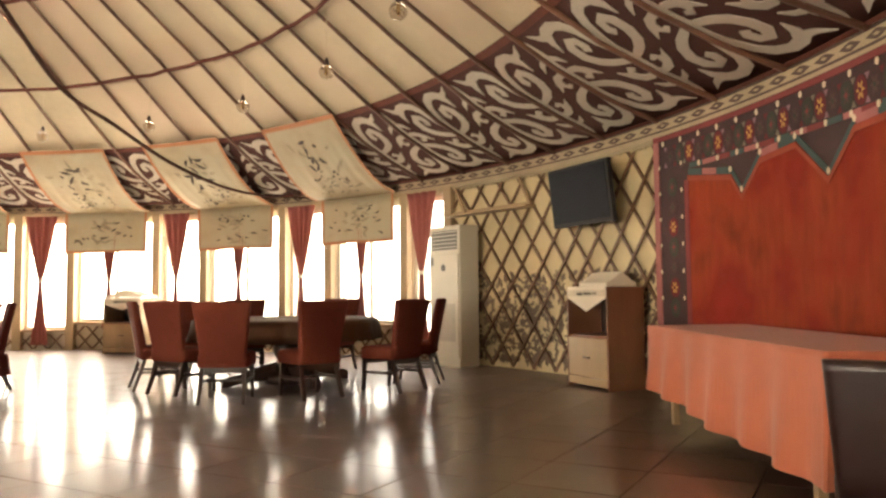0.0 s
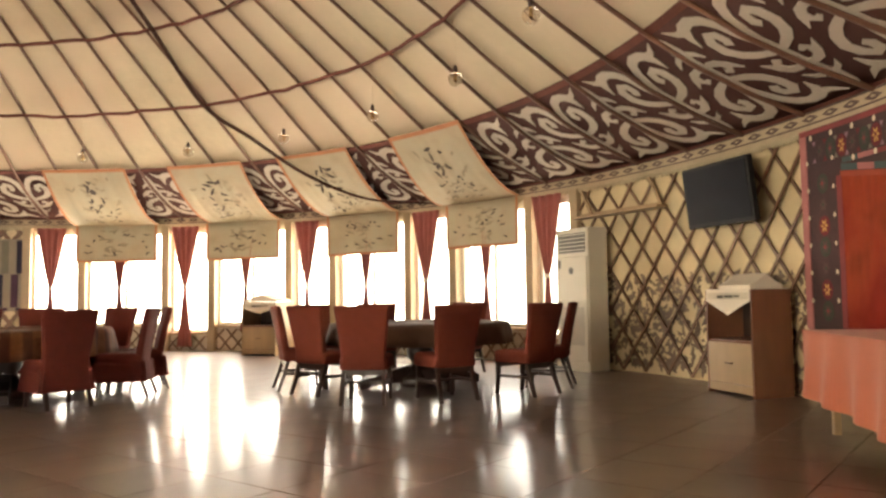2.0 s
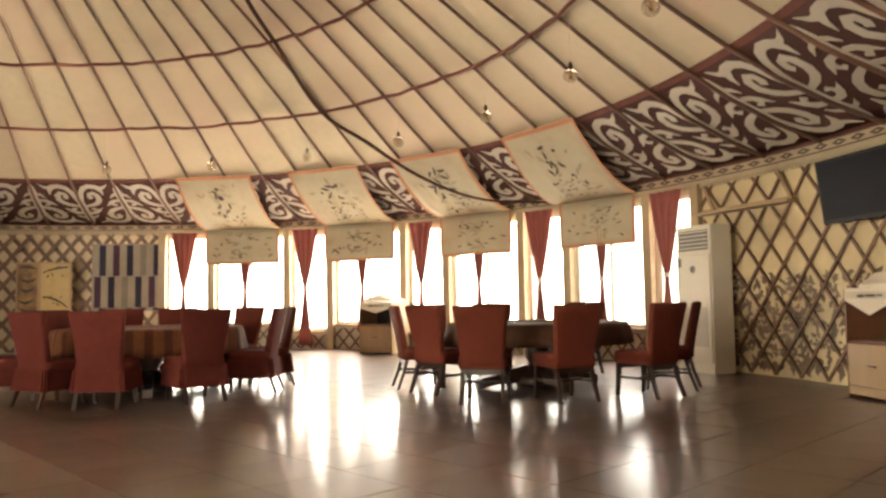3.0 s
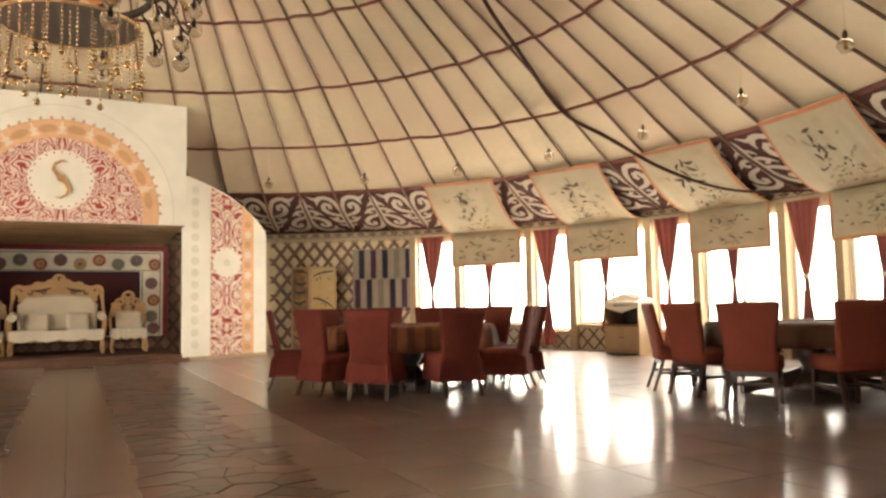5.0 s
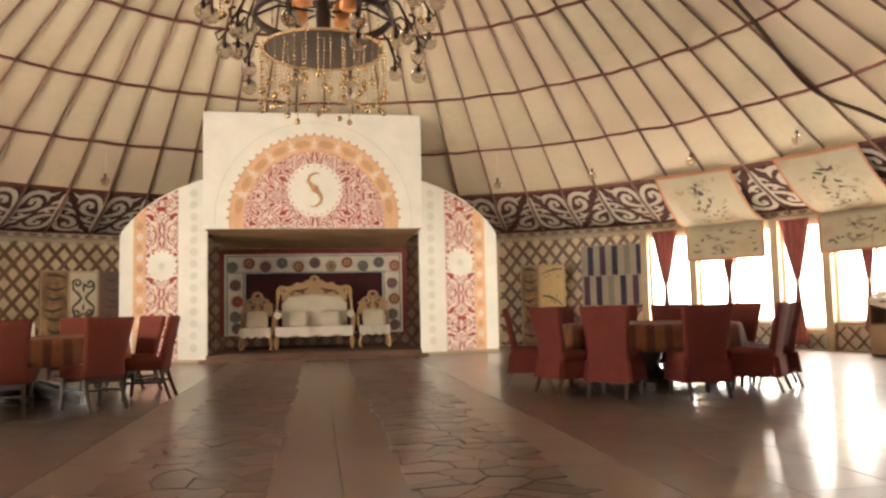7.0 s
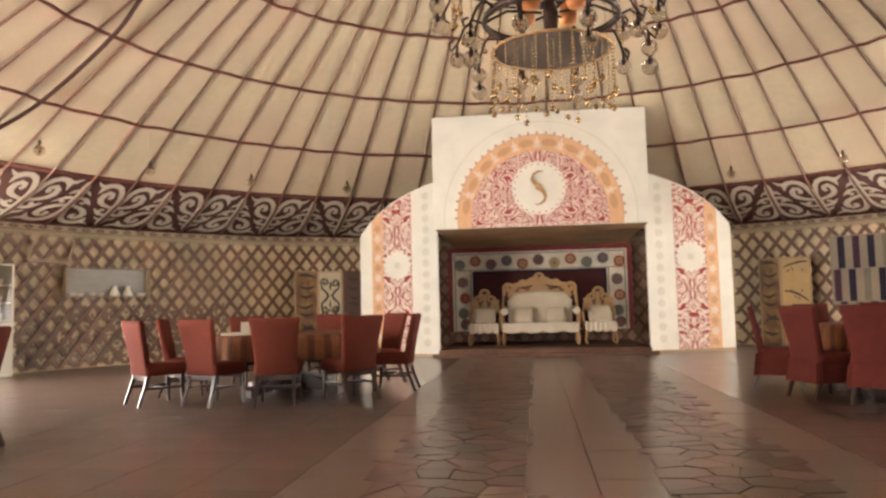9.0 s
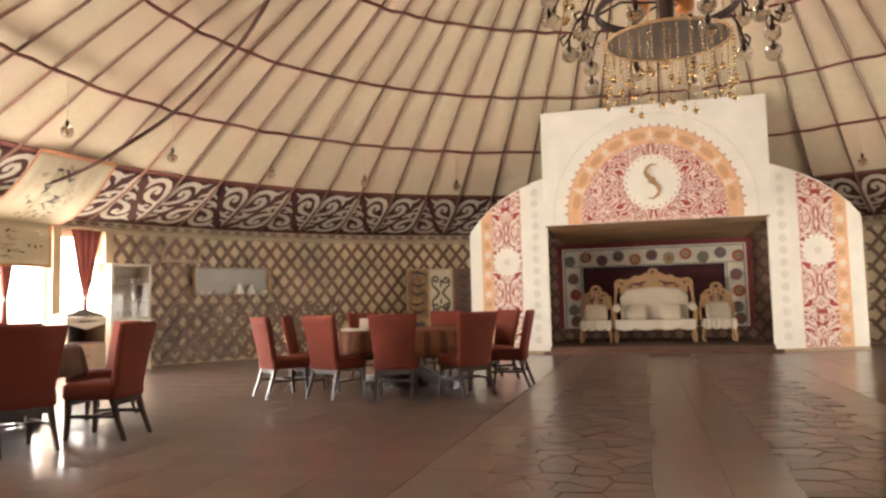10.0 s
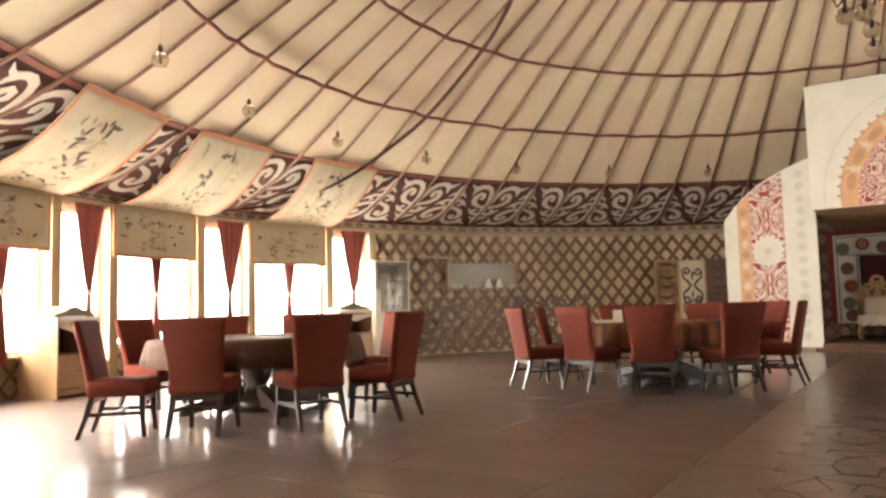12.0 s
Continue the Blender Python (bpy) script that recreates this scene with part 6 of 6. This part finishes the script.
short = [bead_string(l, 9 + n) for n, l in enumerate((0.50, 0.62))]
for k in range(30):
    a = 2 * math.pi * (k + 0.3) / 30
    tagged(piece("bead_string", short[k % 2], lamp, pose(1.14 * math.cos(a), 1.14 * math.sin(a), 4.95, 0, 0, 47 * k)), kind="stuff")
inner = [bead_string(l, 30 + n) for n, l in enumerate((0.40, 0.52))]
for k in range(12):
    a = 2 * math.pi * k / 12
    tagged(piece("bead_string", inner[k % 2], lamp, pose(0.46 * math.cos(a), 0.46 * math.sin(a), 3.97, 0, 0, 31 * k)), kind="stuff")
part("upper_ring_hanger", tube([(0, 0, 5.5), (0.5, 0, 5.25), (0.95, 0, 4.96)], 0.012, 6), IRON, lamp)
for k in range(1, 6):
    a = 2 * math.pi * k / 6
    part("upper_ring_hanger", tube([(0, 0, 5.5), (0.5 * math.cos(a), 0.5 * math.sin(a), 5.25), (0.95 * math.cos(a), 0.95 * math.sin(a), 4.96)], 0.012, 6), IRON, lamp)
smooth(part("iron_ring", ring_tube(1.14, 4.96, 0.014), IRON, lamp))

# cards on the north-west table
for x, y, turn in ((-3.95, 0.62, 30), (-3.62, 1.55, 10)):
    card = part("table_card", loft([[(px, py, z) for z, py in ((0.0, -0.05), (0.16, 0.0), (0.16, 0.004), (0.0, 0.05), (0.0, 0.045), (0.15, 0.001), (0.0, -0.045))] for px in (-0.055, 0.055)]), CARD)
    card.matrix_world = pose(x, y, 0.768, 0, 0, turn)
    tagged(card, "folded white card standing on a round table", "table card", "cards on the tables")
box_ob = part("napkin_box", box(-0.16, 0.16, -0.06, 0.06, 0, 0.035, bevel=0.008), CARD)
box_ob.matrix_world = pose(-4.05, 0.50, 0.768, 0, 0, 15)
tagged(box_ob, "flat pale napkin box on a round table", "box")


# ---- floor pieces, last: tiles, aisle borders and crazy paving ----
TILE = 0.60
AISLE = 1.83


def slab_mesh(name, w, d, material, h=0.012):
    b = bmesh.new()
    loft([[(sx * (w / 2 - i), sy * (d / 2 - i), z) for sx, sy in ((-1, -1), (1, -1), (1, 1), (-1, 1))] for z, i in ((-h, 0.0), (-0.0015, 0.0), (0.0, 0.0015))], b)
    data = bpy.data.meshes.new(name)
    bmesh.ops.recalc_face_normals(b, faces=b.faces)
    b.to_mesh(data)
    b.free()
    data.materials.append(material)
    return data


rng = random.Random(11)
tile_data = slab_mesh("tile", TILE - 0.005, TILE - 0.005, FLOOR_TILE)
far_tiles = bmesh.new()
for side in (-1, 1):
    for i in range(16):
        for j in range(-19, 19):
            x, y = side * (AISLE + TILE * (i + 0.5)), TILE * (j + 0.5)
            if math.hypot(x, y) > 11.3:
                continue
            m = pose(x, y, 0, rng.gauss(0, 0.10), rng.gauss(0, 0.10), 0)
            if y < -1.2 and -8.5 < x < 9.2 and y > -9.7:
                piece("tile", tile_data, floor, m)
            else:
                w = TILE / 2 - 0.0025
                loft([[m @ Vector((sx * w, sy * w, z)) for sx, sy in ((-1, -1), (1, -1), (1, 1), (-1, 1))] for z in (-0.012, 0.0)], far_tiles)
tagged(part("tile_field", far_tiles, FLOOR_TILE, floor), kind="stuff")
border_data = slab_mesh("border_slab", 0.545, 0.895, BORDER_STONE)
mid_data = slab_mesh("aisle_slab", 0.436, 0.896, MID_STONE)
for side in (-1, 1):
    for j in range(20):
        y = -10.6 + 0.9 * j
        if y < 7.0:
            piece("border_slab", border_data, floor, pose(side * (AISLE - 0.275), y, 0, rng.gauss(0, 0.06), rng.gauss(0, 0.06), 0))
            piece("aisle_slab", mid_data, floor, pose(0.04 + side * 0.22, y, 0, rng.gauss(0, 0.06), rng.gauss(0, 0.06), 0))


def clip(poly, px, py, nx, ny):
    """The part of a polygon on the near side of a line."""
    out = []
    for (xa, ya), (xb, yb) in zip(poly, poly[1:] + poly[:1]):
        da, db = (xa - px) * nx + (ya - py) * ny, (xb - px) * nx + (yb - py) * ny
        if da <= 0:
            out.append((xa, ya))
        if da * db < 0:
            k = da / (da - db)
            out.append((xa + k * (xb - xa), ya + k * (yb - ya)))
    return out


part("paving_bed", join(box(-1.283, -0.40, -10.9, 6.95, -0.0119, -0.005), box(0.48, 1.283, -10.9, 6.95, -0.0119, -0.005)), CRAZY_JOINT, floor)
far_stones = bmesh.new()
count = 0
for side in (-1, 1):
    inner_edge = 0.48 if side > 0 else 0.40
    pitch = (1.35 - inner_edge) / 4
    seeds = []
    for j in range(76):
        for i in range(4):
            reach = rng.uniform(1.27, 1.46) if i == 3 else 1.45
            seeds.append((inner_edge + pitch * (i + 0.5) + rng.uniform(-0.10, 0.10), -10.8 + 0.235 * (j + 0.5 * (i % 2) + 0.25) + rng.uniform(-0.12, 0.12), reach))
    for sx, sy, reach in seeds:
        near = inner_edge - 0.015 if rng.random() < 0.5 else inner_edge - rng.uniform(0.02, 0.07)
        poly = [(near, -10.9), (reach, -10.9), (reach, 6.95), (near, 6.95)]
        for ox, oy, _ in seeds:
            if (ox, oy) != (sx, sy) and abs(oy - sy) < 0.9:
                d = math.hypot(ox - sx, oy - sy)
                nx, ny = (ox - sx) / d, (oy - sy) / d
                gap = 0.0015 + 0.002 * ((ox * 7 + oy * 13 + sx * 7 + sy * 13) % 1.0)
                poly = clip(poly, (ox + sx) / 2 - gap * nx, (oy + sy) / 2 - gap * ny, nx, ny)
        if len(poly) < 3:
            continue
        poly = [(side * x, y) for x, y in poly]
        mx, my = sum(p[0] for p in poly) / len(poly), sum(p[1] for p in poly) / len(poly)
        lift, tx, ty = rng.uniform(0.0035, 0.006), rng.gauss(0, 0.007), rng.gauss(0, 0.007)
        top = [(mx + (x - mx) * s, my + (y - my) * s) for s in (1.0, 0.975) for x, y in poly]
        n = len(poly)
        rings = [[(x, y, -0.01) for x, y in poly], [(x, y, lift - 0.002 + tx * (x - mx) + ty * (y - my)) for x, y in top[:n]], [(x, y, lift + tx * (x - mx) + ty * (y - my)) for x, y in top[n:]]]
        if -6.2 < my < 3.0 and count < 300:
            count += 1
            part("paving_stone", loft(rings), CRAZY_STONE, floor)
        else:
            loft(rings, far_stones)
tagged(part("paving_field", far_stones, CRAZY_STONE, floor), kind="stuff")
